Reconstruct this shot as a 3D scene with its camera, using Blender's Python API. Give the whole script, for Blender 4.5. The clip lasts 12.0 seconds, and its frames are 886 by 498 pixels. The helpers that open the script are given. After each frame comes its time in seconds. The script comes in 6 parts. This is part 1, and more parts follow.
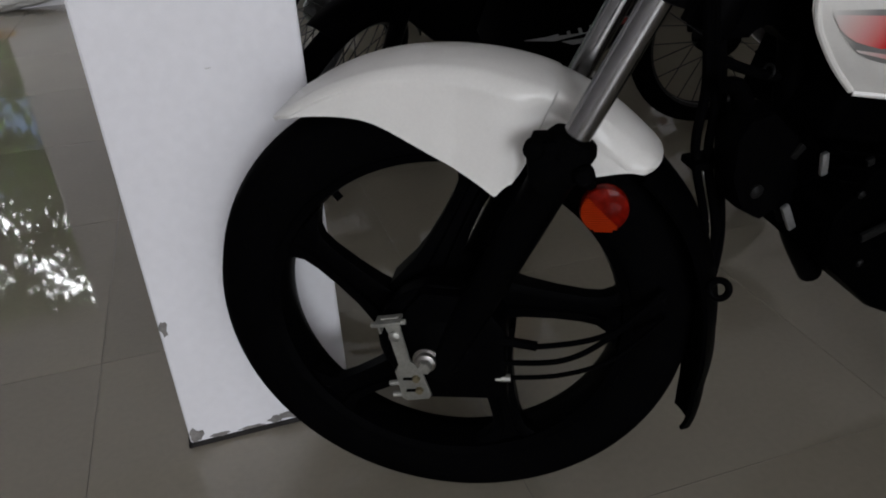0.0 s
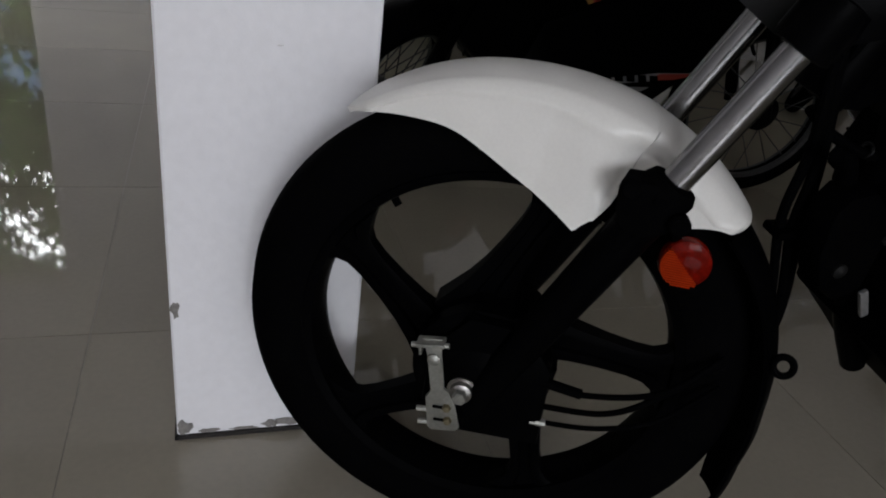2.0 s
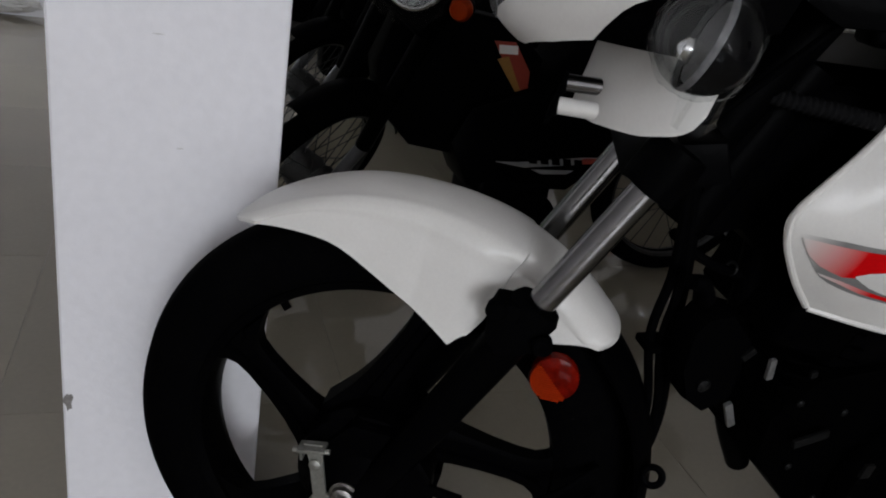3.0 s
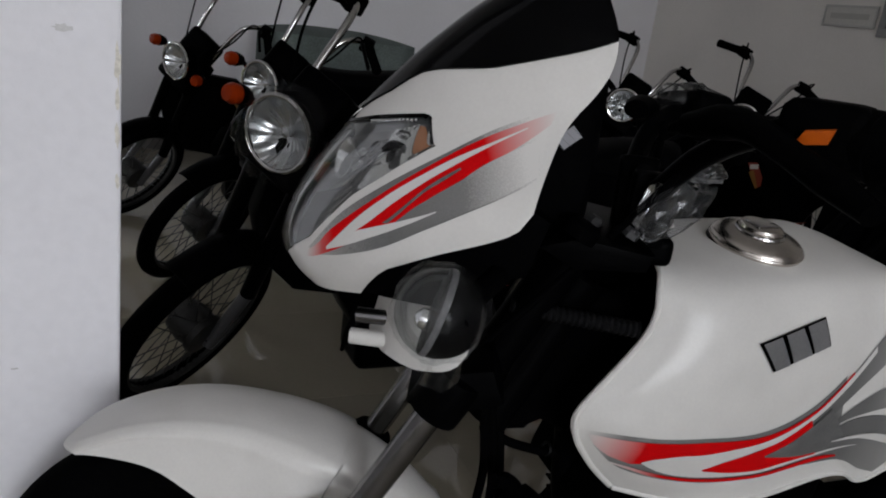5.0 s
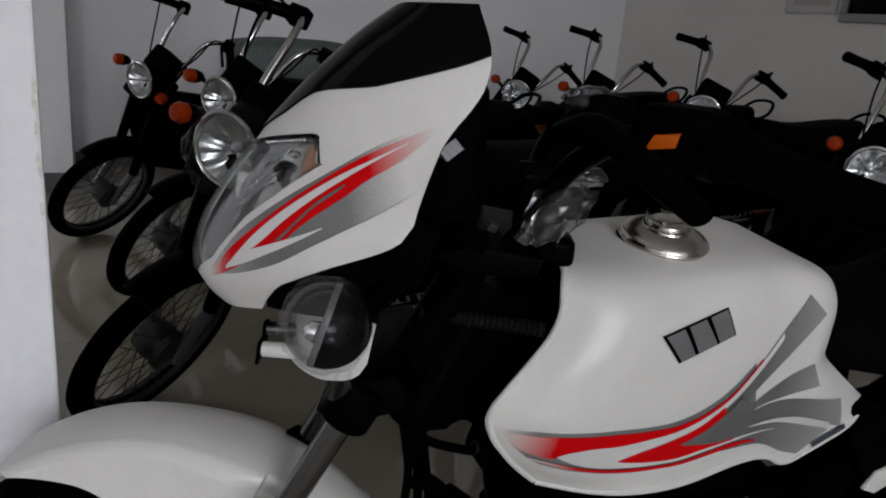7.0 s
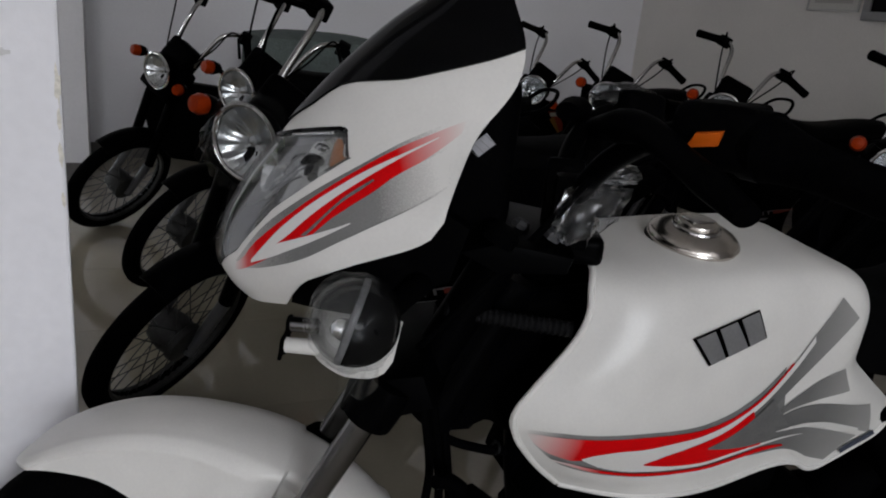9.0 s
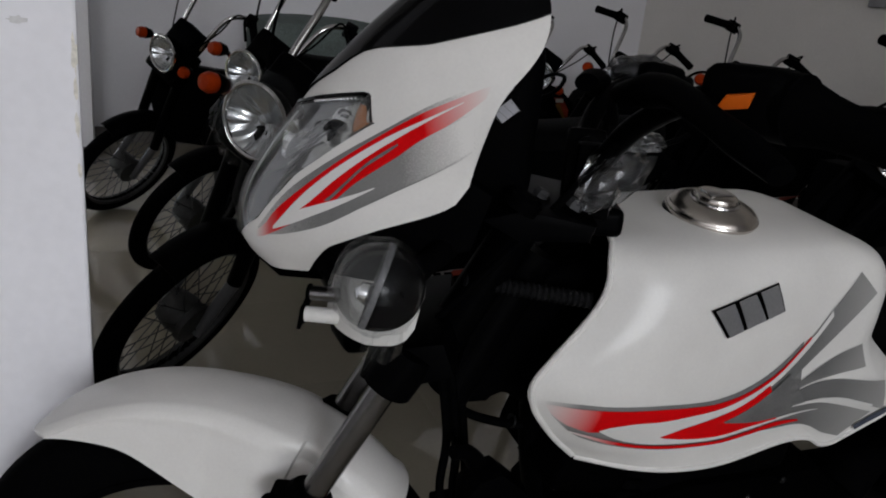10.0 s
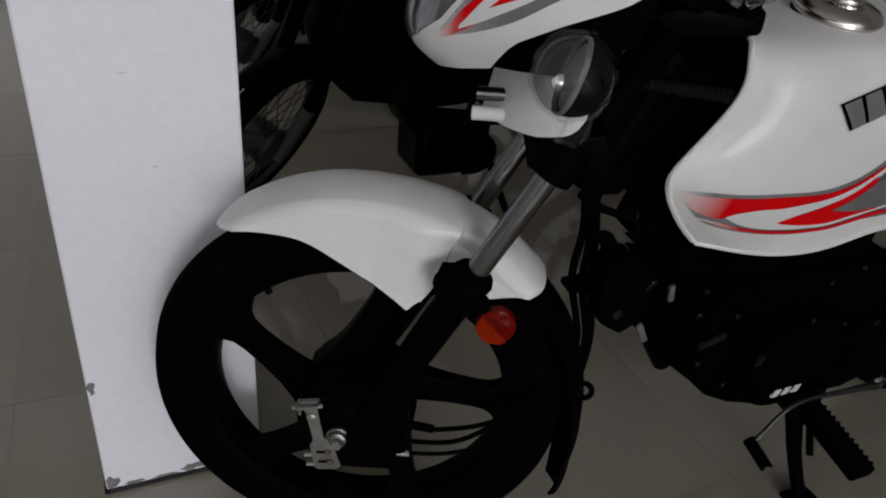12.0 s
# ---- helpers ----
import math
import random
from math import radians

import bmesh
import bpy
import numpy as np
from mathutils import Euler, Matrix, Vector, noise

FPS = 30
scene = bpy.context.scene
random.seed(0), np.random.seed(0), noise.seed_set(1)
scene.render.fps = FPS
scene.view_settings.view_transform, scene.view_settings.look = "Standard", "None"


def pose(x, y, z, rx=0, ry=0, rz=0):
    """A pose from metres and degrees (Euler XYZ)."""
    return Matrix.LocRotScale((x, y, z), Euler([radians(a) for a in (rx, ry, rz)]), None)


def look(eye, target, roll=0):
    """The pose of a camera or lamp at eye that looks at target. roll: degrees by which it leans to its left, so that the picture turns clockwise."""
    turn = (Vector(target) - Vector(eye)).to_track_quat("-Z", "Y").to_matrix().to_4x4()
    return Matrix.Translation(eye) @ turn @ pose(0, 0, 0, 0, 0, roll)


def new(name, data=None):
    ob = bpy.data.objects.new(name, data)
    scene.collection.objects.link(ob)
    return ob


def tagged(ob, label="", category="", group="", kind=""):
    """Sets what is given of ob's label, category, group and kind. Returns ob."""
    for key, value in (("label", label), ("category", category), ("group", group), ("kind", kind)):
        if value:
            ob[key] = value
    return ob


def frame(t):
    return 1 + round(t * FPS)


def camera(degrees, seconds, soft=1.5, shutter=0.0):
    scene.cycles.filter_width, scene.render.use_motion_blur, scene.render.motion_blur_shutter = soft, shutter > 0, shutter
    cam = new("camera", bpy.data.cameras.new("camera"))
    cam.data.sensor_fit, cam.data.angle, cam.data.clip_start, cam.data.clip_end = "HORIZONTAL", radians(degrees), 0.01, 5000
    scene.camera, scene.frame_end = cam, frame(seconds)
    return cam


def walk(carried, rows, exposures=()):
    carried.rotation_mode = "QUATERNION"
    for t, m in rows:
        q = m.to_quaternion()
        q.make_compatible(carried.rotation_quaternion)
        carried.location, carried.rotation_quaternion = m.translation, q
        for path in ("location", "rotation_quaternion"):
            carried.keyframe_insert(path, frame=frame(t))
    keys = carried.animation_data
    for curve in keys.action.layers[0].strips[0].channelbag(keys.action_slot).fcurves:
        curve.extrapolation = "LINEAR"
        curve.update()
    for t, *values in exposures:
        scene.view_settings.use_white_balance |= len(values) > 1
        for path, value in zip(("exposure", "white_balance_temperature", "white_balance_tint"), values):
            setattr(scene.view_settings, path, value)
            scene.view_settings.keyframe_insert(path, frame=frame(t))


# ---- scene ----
cam = camera(61.0, 12.0, soft=1.9)
PATH = [
    (0, (-0.294, 0.087, 0.865), (0.198, 1.746, -0.139), -2.9),
    (0.5, (-0.339, 0.093, 0.846), (0.186, 1.734, -0.171), -0.6),
    (1, (-0.367, 0.114, 0.831), (0.181, 1.763, -0.158), 2.4),
    (1.5, (-0.388, 0.137, 0.819), (0.151, 1.79, -0.17), 5.0),
    (2, (-0.373, 0.156, 0.832), (0.195, 1.826, -0.11), 7.8),
    (2.5, (-0.335, 0.157, 0.868), (0.285, 1.846, -0.006), 9.4),
    (3, (-0.302, 0.14, 0.911), (0.369, 1.844, 0.106), 10.3),
    (3.2, (-0.284, 0.138, 0.941), (0.399, 1.846, 0.157), 9.7),
    (4.8, (-0.212, 0.095, 1.071), (0.593, 1.823, 0.465), 8.1),
    (5, (-0.196, 0.093, 1.083), (0.624, 1.824, 0.506), 7.8),
    (5.5, (-0.146, 0.066, 1.109), (0.721, 1.788, 0.576), 7.4),
    (6, (-0.112, 0.039, 1.11), (0.728, 1.763, 0.543), 5.2),
    (6.5, (-0.115, 0.037, 1.111), (0.719, 1.765, 0.546), 5.0),
    (7, (-0.123, 0.035, 1.109), (0.713, 1.76, 0.538), 5.1),
    (9, (-0.132, 0.055, 1.105), (0.677, 1.787, 0.519), 5.7),
    (9.5, (-0.136, 0.059, 1.101), (0.676, 1.79, 0.514), 5.7),
    (10, (-0.15, 0.058, 1.083), (0.656, 1.783, 0.47), 6.0),
    (10.5, (-0.192, 0.058, 1.038), (0.563, 1.753, 0.29), 4.5),
    (11, (-0.234, 0.043, 0.996), (0.458, 1.719, 0.151), 3.6),
    (11.5, (-0.264, 0.05, 0.987), (0.432, 1.667, 0.037), 3.7),
    (12, (-0.338, 0.034, 1.058), (0.409, 1.596, 0.057), 5.2),
]
walk(cam, [(t, look(eye, target, roll)) for t, eye, target, roll in PATH])

# ---- light ----
world = bpy.data.worlds.new("sky")
scene.world = world
world.use_nodes = True
sky = world.node_tree.nodes.new("ShaderNodeTexSky")
sky.sky_type = "NISHITA"
sky.sun_disc = False
sky.sun_elevation, sky.sun_rotation = radians(50), radians(250)
back = world.node_tree.nodes["Background"]
back.inputs["Strength"].default_value = 0.15
world.node_tree.links.new(sky.outputs["Color"], back.inputs["Color"])


def area(name, place, target, wide, high, watts, colour):
    lamp = bpy.data.lights.new(name, "AREA")
    lamp.shape, lamp.size, lamp.size_y, lamp.energy, lamp.color = "RECTANGLE", wide, high, watts, colour
    ob = new(name, lamp)
    ob.matrix_world = look(place, target)
    return ob


# daylight in the open shop front behind the camera
area("shop_front_daylight", (-0.80, -7.65, 2.45), (-0.60, 0.0, 0.95), 3.1, 2.0, 228, (0.935, 0.948, 1.0))
sun = bpy.data.lights.new("sun", "SUN")
sun.energy, sun.angle, sun.color = 5.0, radians(0.5), (1.0, 0.96, 0.90)
sun_ob = new("sun", sun)
sun_ob.matrix_world = look((-9.4, -3.4, 12.0), (0, 0, 0))
scene.view_settings.exposure = 0.0


# ---- materials ----
def material(name, colour, rough=0.5, metal=0.0, coat=0.0, grain=0.0, scale=40.0, bump=0.0, spec=0.5, blotch=0.0, blotch_scale=4.0):
    """A surface whose colour varies in fine grain and in broad blotches, with a matching relief."""
    m = bpy.data.materials.new(name)
    m.use_nodes = True
    t = m.node_tree
    n, l = t.nodes, t.links
    p = n["Principled BSDF"]
    p.inputs["Roughness"].default_value, p.inputs["Metallic"].default_value = rough, metal
    p.inputs["Coat Weight"].default_value, p.inputs["Coat Roughness"].default_value = coat, 0.06
    p.inputs["Specular IOR Level"].default_value = spec
    p.inputs["Base Color"].default_value = (*colour, 1)
    if grain or bump or blotch:
        where = n.new("ShaderNodeTexCoord")
        fine, broad = n.new("ShaderNodeTexNoise"), n.new("ShaderNodeTexNoise")
        fine.inputs["Scale"].default_value, broad.inputs["Scale"].default_value = scale, blotch_scale
        fine.inputs["Detail"].default_value, broad.inputs["Detail"].default_value = 5, 4
        for tex in (fine, broad):
            l.new(where.outputs["Object"], tex.inputs["Vector"])
        a, b = n.new("ShaderNodeMapRange"), n.new("ShaderNodeMapRange")
        for node, tex, amount in ((a, fine, grain), (b, broad, blotch)):
            node.inputs["From Min"].default_value, node.inputs["From Max"].default_value = 0.3, 0.7
            node.inputs["To Min"].default_value, node.inputs["To Max"].default_value = 1 - amount, 1 + amount
            l.new(tex.outputs["Fac"], node.inputs["Value"])
        both = n.new("ShaderNodeMath")
        both.operation = "MULTIPLY"
        l.new(a.outputs["Result"], both.inputs[0])
        l.new(b.outputs["Result"], both.inputs[1])
        mix = n.new("ShaderNodeVectorMath")
        mix.operation = "SCALE"
        mix.inputs[0].default_value = colour
        l.new(both.outputs["Value"], mix.inputs["Scale"])
        l.new(mix.outputs["Vector"], p.inputs["Base Color"])
        r = n.new("ShaderNodeMapRange")
        r.inputs["To Min"].default_value, r.inputs["To Max"].default_value = max(0.02, rough - 0.12 * (grain + blotch)), rough + 0.25 * (grain + blotch)
        l.new(broad.outputs["Fac"], r.inputs["Value"])
        l.new(r.outputs["Result"], p.inputs["Roughness"])
        if bump:
            rise = n.new("ShaderNodeBump")
            rise.inputs["Strength"].default_value, rise.inputs["Distance"].default_value = bump, 0.002
            l.new(fine.outputs["Fac"], rise.inputs["Height"])
            l.new(rise.outputs["Normal"], p.inputs["Normal"])
    return m


def glassy(name, colour, rough=0.02, ior=1.45, body=0.05, tone=(0.6, 0.6, 0.6), gloss_level=0.7):
    """Clear plastic shell or film: mostly lets light through, with a faint milky body and a gloss that grows at grazing angles."""
    m = bpy.data.materials.new(name)
    m.use_nodes = True
    n, l = m.node_tree.nodes, m.node_tree.links
    p = n["Principled BSDF"]
    p.inputs["Base Color"].default_value = (*tone, 1)
    p.inputs["Roughness"].default_value, p.inputs["IOR"].default_value = rough, ior
    clear, mix, fres, add = n.new("ShaderNodeBsdfTransparent"), n.new("ShaderNodeMixShader"), n.new("ShaderNodeFresnel"), n.new("ShaderNodeMath")
    gloss, both = n.new("ShaderNodeBsdfGlossy"), n.new("ShaderNodeMixShader")
    fres.inputs["IOR"].default_value = ior
    clear.inputs["Color"].default_value = (*colour, 1)
    gloss.inputs["Roughness"].default_value = rough
    mix.inputs["Fac"].default_value = body
    l.new(clear.outputs["BSDF"], mix.inputs[1])
    l.new(p.outputs["BSDF"], mix.inputs[2])
    add.operation = "MULTIPLY"
    add.inputs[1].default_value = gloss_level
    l.new(fres.outputs["Fac"], add.inputs[0])
    l.new(add.outputs["Value"], both.inputs["Fac"])
    l.new(mix.outputs["Shader"], both.inputs[1])
    l.new(gloss.outputs["BSDF"], both.inputs[2])
    l.new(both.outputs["Shader"], n["Material Output"].inputs["Surface"])
    return m


PEARL = material("pearl_white_paint", (0.66, 0.647, 0.617), 0.42, 0, 0.28, 0.02, 300, 0, 0.18, 0.055, 9)
PEARL.node_tree.nodes["Principled BSDF"].inputs["Coat Roughness"].default_value = 0.17
CAPSTEEL = material("satin_cap_steel", (0.56, 0.52, 0.475), 0.22, 1, 0, 0.04, 200, 0, 0.5, 0.06, 20)
RUBBER = material("tyre_rubber", (0.0014, 0.0014, 0.0016), 0.75, 0, 0, 0.25, 260, 0.4, 0.006, 0.15, 14)
PLASTIC = material("black_moulded_plastic", (0.0010, 0.0010, 0.0012), 0.5, 0, 0, 0.2, 420, 0.25, 0.008, 0.15, 9)
GLOSSBLACK = material("gloss_black_paint", (0.001, 0.001, 0.0013), 0.10, 0, 0.0, 0.1, 200, 0, 0.07, 0.1, 8)
SATINBLACK = material("satin_black_metal", (0.0010, 0.0010, 0.0012), 0.33, 0, 0, 0.15, 300, 0.12, 0.012, 0.15, 10)
CHROME = material("chrome", (0.50, 0.49, 0.48), 0.10, 1, 0, 0.04, 120, 0, 0.5, 0.06, 12)
FORKCHROME = material("dull_fork_chrome", (0.19, 0.187, 0.187), 0.2, 1, 0, 0.05, 120, 0, 0.5, 0.1, 12)
DULLRIM = material("dull_rim_metal", (0.045, 0.045, 0.045), 0.45, 0.8, 0, 0.15, 90, 0, 0.4, 0.2, 12)
STEEL = material("brushed_steel", (0.26, 0.25, 0.24), 0.3, 1, 0, 0.1, 180, 0.05, 0.5, 0.12, 14)
ZINC = material("zinc_plated_steel", (0.30, 0.30, 0.275), 0.42, 0.8, 0, 0.12, 220, 0.1, 0.5, 0.15, 30)
ALU = material("cast_aluminium", (0.20, 0.20, 0.20), 0.5, 0.7, 0, 0.12, 260, 0.2, 0.5, 0.15, 18)
DARKMETAL = material("dark_cast_metal", (0.008, 0.008, 0.008), 0.45, 0.2, 0, 0.15, 260, 0.1, 0.08, 0.15, 18)
GREYMETAL = material("silver_grey_paint", (0.06, 0.06, 0.063), 0.4, 0.3, 0, 0.1, 300, 0.05, 0.4, 0.1, 10)
AMBER = material("amber_lens", (0.27, 0.026, 0.002), 0.3, 0, 0.0, 0.1, 240, 0.2, 0.1)
REDREF = material("orange_red_reflector", (0.11, 0.003, 0.0006), 0.10, 0, 0.03, 0.1, 120, 0, 0.04, 0.4, 60)
BRIGHTREF = material("bright_lamp_reflector", (0.86, 0.86, 0.86), 0.16, 0.9, 0, 0.06, 60)
ENGINEBLACK = material("black_engine_paint", (0.0006, 0.0006, 0.0007), 0.45, 0, 0, 0.2, 260, 0.2, 0.004, 0.2, 12)
RED = material("red_decal", (0.58, 0.002, 0.004), 0.4, 0, 0.02, 0.03, 300, 0, 0.06)
GREYDECAL = material("grey_decal", (0.13, 0.13, 0.127), 0.4, 0.1, 0.06, 0.12, 520, 0, 0.2, 0.12, 40)
WHITEDECAL = material("white_decal", (0.66, 0.65, 0.625), 0.3, 0, 0.5, 0.02, 300)
BLUE = material("dark_blue_grey_decal", (0.045, 0.055, 0.08), 0.35, 0, 0.3, 0.05, 300)
LENS = glassy("clear_lamp_lens", (0.95, 0.96, 0.96), 0.03, 1.4, 0.012, gloss_level=0.3)
MILKY = glassy("milky_indicator_lens", (0.90, 0.91, 0.91), 0.05, 1.4, 0.06, (0.45, 0.45, 0.45), gloss_level=0.4)
FILM = glassy("crumpled_clear_film", (0.98, 0.985, 0.985), 0.08, 1.35, 0.006, gloss_level=0.22)
WRAP = glassy("milky_crumpled_film", (0.86, 0.87, 0.88), 0.12, 1.4, 0.04, (0.30, 0.30, 0.31), gloss_level=0.8)
REFLECTOR = material("lamp_reflector", (0.62, 0.63, 0.64), 0.22, 1, 0, 0.03, 60)
SEAT = material("black_seat_vinyl", (0.0016, 0.0016, 0.0018), 0.55, 0, 0, 0.2, 380, 0.5, 0.012, 0.1, 8)
PAPER = material("white_paper_label", (0.30, 0.30, 0.32), 0.7, 0, 0, 0.05, 90)


# ---- mesh helpers ----
def part(name, bm, mat, parent=None, label="", smooth=True, flat_above=40):
    bmesh.ops.recalc_face_normals(bm, faces=bm.faces)
    me = bpy.data.meshes.new(name)
    if smooth:
        for f in bm.faces:
            f.smooth = True
        for e in bm.edges:
            if len(e.link_faces) == 2 and e.calc_face_angle(0) > radians(flat_above):
                e.smooth = False
    bm.to_mesh(me)
    bm.free()
    me.materials.append(mat)
    ob = new(name, me)
    if parent:
        ob.parent = parent
        ob.matrix_parent_inverse = parent.matrix_world.inverted()
    if label:
        tagged(ob, label)
    return ob


def moved(bm, m):
    bmesh.ops.transform(bm, matrix=m, verts=bm.verts)
    return bm


def merge(*many):
    bm = bmesh.new()
    for other in many:
        me = bpy.data.meshes.new("tmp")
        other.to_mesh(me)
        bm.from_mesh(me)
        other.free()
        bpy.data.meshes.remove(me)
    return bm


def b_box(lo, hi, bevel=0.004, segments=2):
    bm = bmesh.new()
    bmesh.ops.create_cube(bm, size=1)
    for v in bm.verts:
        v.co = Vector([(lo[i] + hi[i]) / 2 + v.co[i] * (hi[i] - lo[i]) for i in range(3)])
    if bevel:
        bmesh.ops.bevel(bm, geom=bm.edges[:], offset=bevel, segments=segments, affect="EDGES", profile=0.6)
    return bm


def rings(bm, loops, cap=True, close=False):
    """Skin between loops of vertices of equal count."""
    made = [[bm.verts.new(p) for p in loop] for loop in loops]
    pairs = list(zip(made, made[1:])) + ([(made[-1], made[0])] if close else [])
    for a, b in pairs:
        for i in range(len(a)):
            j = (i + 1) % len(a)
            bm.faces.new((a[i], a[j], b[j], b[i]))
    if cap and not close:
        bm.faces.new(made[0][::-1])
        bm.faces.new(made[-1])
    return bm


def spline(points, n):
    """n points evenly along a smooth curve through the given ones."""
    p = [Vector(q) for q in points]
    if len(p) == 2:
        return [p[0].lerp(p[1], i / (n - 1)) for i in range(n)]
    fine = []
    for i in range(len(p) - 1):
        a, b, c, d = p[max(i - 1, 0)], p[i], p[i + 1], p[min(i + 2, len(p) - 1)]
        for k in range(16):
            t = k / 16
            fine.append(0.5 * (2 * b + (c - a) * t + (2 * a - 5 * b + 4 * c - d) * t * t + (3 * b - a - 3 * c + d) * t ** 3))
    fine.append(p[-1])
    lengths = [0.0]
    for a, b in zip(fine, fine[1:]):
        lengths.append(lengths[-1] + (b - a).length)
    out, k = [], 0
    for i in range(n):
        s = lengths[-1] * i / (n - 1)
        while k < len(fine) - 2 and lengths[k + 1] < s:
            k += 1
        span = lengths[k + 1] - lengths[k] or 1
        out.append(fine[k].lerp(fine[k + 1], (s - lengths[k]) / span))
    return out


def b_tube(points, radius, sides=10, n=None, flat=1.0, normal=(0, 0, 1)):
    """A round or flattened rod along a smooth curve; radius may be a list that tapers along it."""
    n = n or (2 if len(points) == 2 else 6 * len(points))
    line = spline(points, n)
    radii = radius if isinstance(radius, (list, tuple)) else [radius]
    up, loops = Vector(normal), []
    for i, c in enumerate(line):
        along = (line[min(i + 1, n - 1)] - line[max(i - 1, 0)]).normalized()
        side = along.cross(up)
        if side.length < 1e-4:
            side = along.cross(Vector((1, 0.3, 0)))
        side.normalize()
        up = side.cross(along).normalized()
        x = i / (n - 1) * (len(radii) - 1)
        k = min(int(x), len(radii) - 2) if len(radii) > 1 else 0
        r = radii[0] if len(radii) == 1 else radii[k] + (radii[k + 1] - radii[k]) * (x - k)
        loops.append([c + r * (math.cos(a) * side + flat * math.sin(a) * up) for a in (2 * math.pi * j / sides for j in range(sides))])
    return rings(bmesh.new(), loops)


def b_lathe(profile, axis=(0, 0, 1), at=(0, 0, 0), n=24, cap=True, close=False):
    """Turns (radius, height) pairs round an axis."""
    q = Vector((0, 0, 1)).rotation_difference(Vector(axis)).to_matrix()
    loops = [[Vector(at) + q @ Vector((r * math.cos(a), r * math.sin(a), h)) for a in (2 * math.pi * j / n for j in range(n))] for r, h in profile]
    return rings(bmesh.new(), loops, cap, close)


def b_torus(major, minor, axis=(0, 0, 1), at=(0, 0, 0), n=48, sides=12, wide=1.0):
    prof = [(major + minor * math.cos(a), wide * minor * math.sin(a)) for a in (2 * math.pi * k / sides for k in range(sides))]
    return b_lathe(prof, axis, at, n, False, True)


def b_plate(outline, lo, hi, bevel=0.002):
    """A plate with the outline (x, z) that reaches from y = lo to y = hi."""
    bm = bmesh.new()
    a = [bm.verts.new((x, lo, z)) for x, z in outline]
    b = [bm.verts.new((x, hi, z)) for x, z in outline]
    for i in range(len(a)):
        j = (i + 1) % len(a)
        bm.faces.new((a[i], a[j], b[j], b[i]))
    bm.faces.new(a[::-1])
    bm.faces.new(b)
    if bevel:
        edges = [e for e in bm.edges if abs(e.verts[0].co.y - e.verts[1].co.y) < 1e-6]
        bmesh.ops.bevel(bm, geom=edges, offset=bevel, segments=2, affect="EDGES", profile=0.6)
    bmesh.ops.triangulate(bm, faces=[f for f in bm.faces if len(f.verts) > 4])
    return bm


def b_grid(f, nu, nv, thick=0.0):
    """A skin through f(u, v), u and v from 0 to 1; thick adds a back side and a rim."""
    bm = bmesh.new()
    g = [[bm.verts.new(f(i / nu, j / nv)) for j in range(nv + 1)] for i in range(nu + 1)]
    for i in range(nu):
        for j in range(nv):
            bm.faces.new((g[i][j], g[i + 1][j], g[i + 1][j + 1], g[i][j + 1]))
    bmesh.ops.recalc_face_normals(bm, faces=bm.faces)
    if thick:
        bmesh.ops.solidify(bm, geom=bm.faces[:], thickness=thick)
    return bm


def lerp_table(table, x):
    """The value at x of a table of (x, value), eased between the rows."""
    if x <= table[0][0]:
        return table[0][1]
    for (a, va), (b, vb) in zip(table, table[1:]):
        if x <= b:
            return va + (vb - va) * (x - a) / (b - a)
    return table[-1][1]


def smooth_table(table, x):
    s = 0.0
    w = (table[-1][0] - table[0][0]) * 0.035
    for k, c in ((-1, 0.25), (0, 0.5), (1, 0.25)):
        s += c * lerp_table(table, x + k * w)
    return s


def thing(name, label, category, group="", m=None):
    ob = new(name)
    ob.empty_display_size = 0.05
    tagged(ob, label, category, group)
    if m is not None:
        ob.matrix_world = m
    return ob


# ---- the showroom ----
WALL = material("white_wall_paint", (0.86, 0.85, 0.87), 0.85, 0, 0, 0.02, 60, 0.15, 0.3, 0.04, 1.3)
CEIL = material("white_ceiling", (0.86, 0.86, 0.86), 0.9, 0, 0, 0.02, 30, 0.1, 0.3, 0.03, 1)
PILLARPAINT = material("white_pillar_paint", (0.77, 0.765, 0.79), 0.75, 0, 0, 0.02, 70, 0.25, 0.3, 0.04, 3)
GROUT = material("dark_grout", (0.26, 0.24, 0.21), 0.8, 0, 0, 0.1, 120)
DIRT = material("bare_grey_plaster", (0.20, 0.19, 0.18), 0.9, 0, 0, 0.2, 200, 0.6, 0.2, 0.2, 30)
GAP = material("black_joint_dirt", (0.015, 0.013, 0.012), 0.9, 0, 0, 0.2, 100)
SKIRT = material("dark_skirting_tile", (0.11, 0.10, 0.095), 0.4, 0, 0, 0.1, 60, 0.1, 0.4, 0.1, 5)

XL, XR, XS, YF, YB, YG, HIGH = -3.2, 4.03, 1.65, -7.6, 5.50, 5.03, 3.6


def wall(name, lo, hi, mat=WALL):
    return tagged(part(name, b_box(lo, hi, 0), mat, smooth=False), kind="structure")


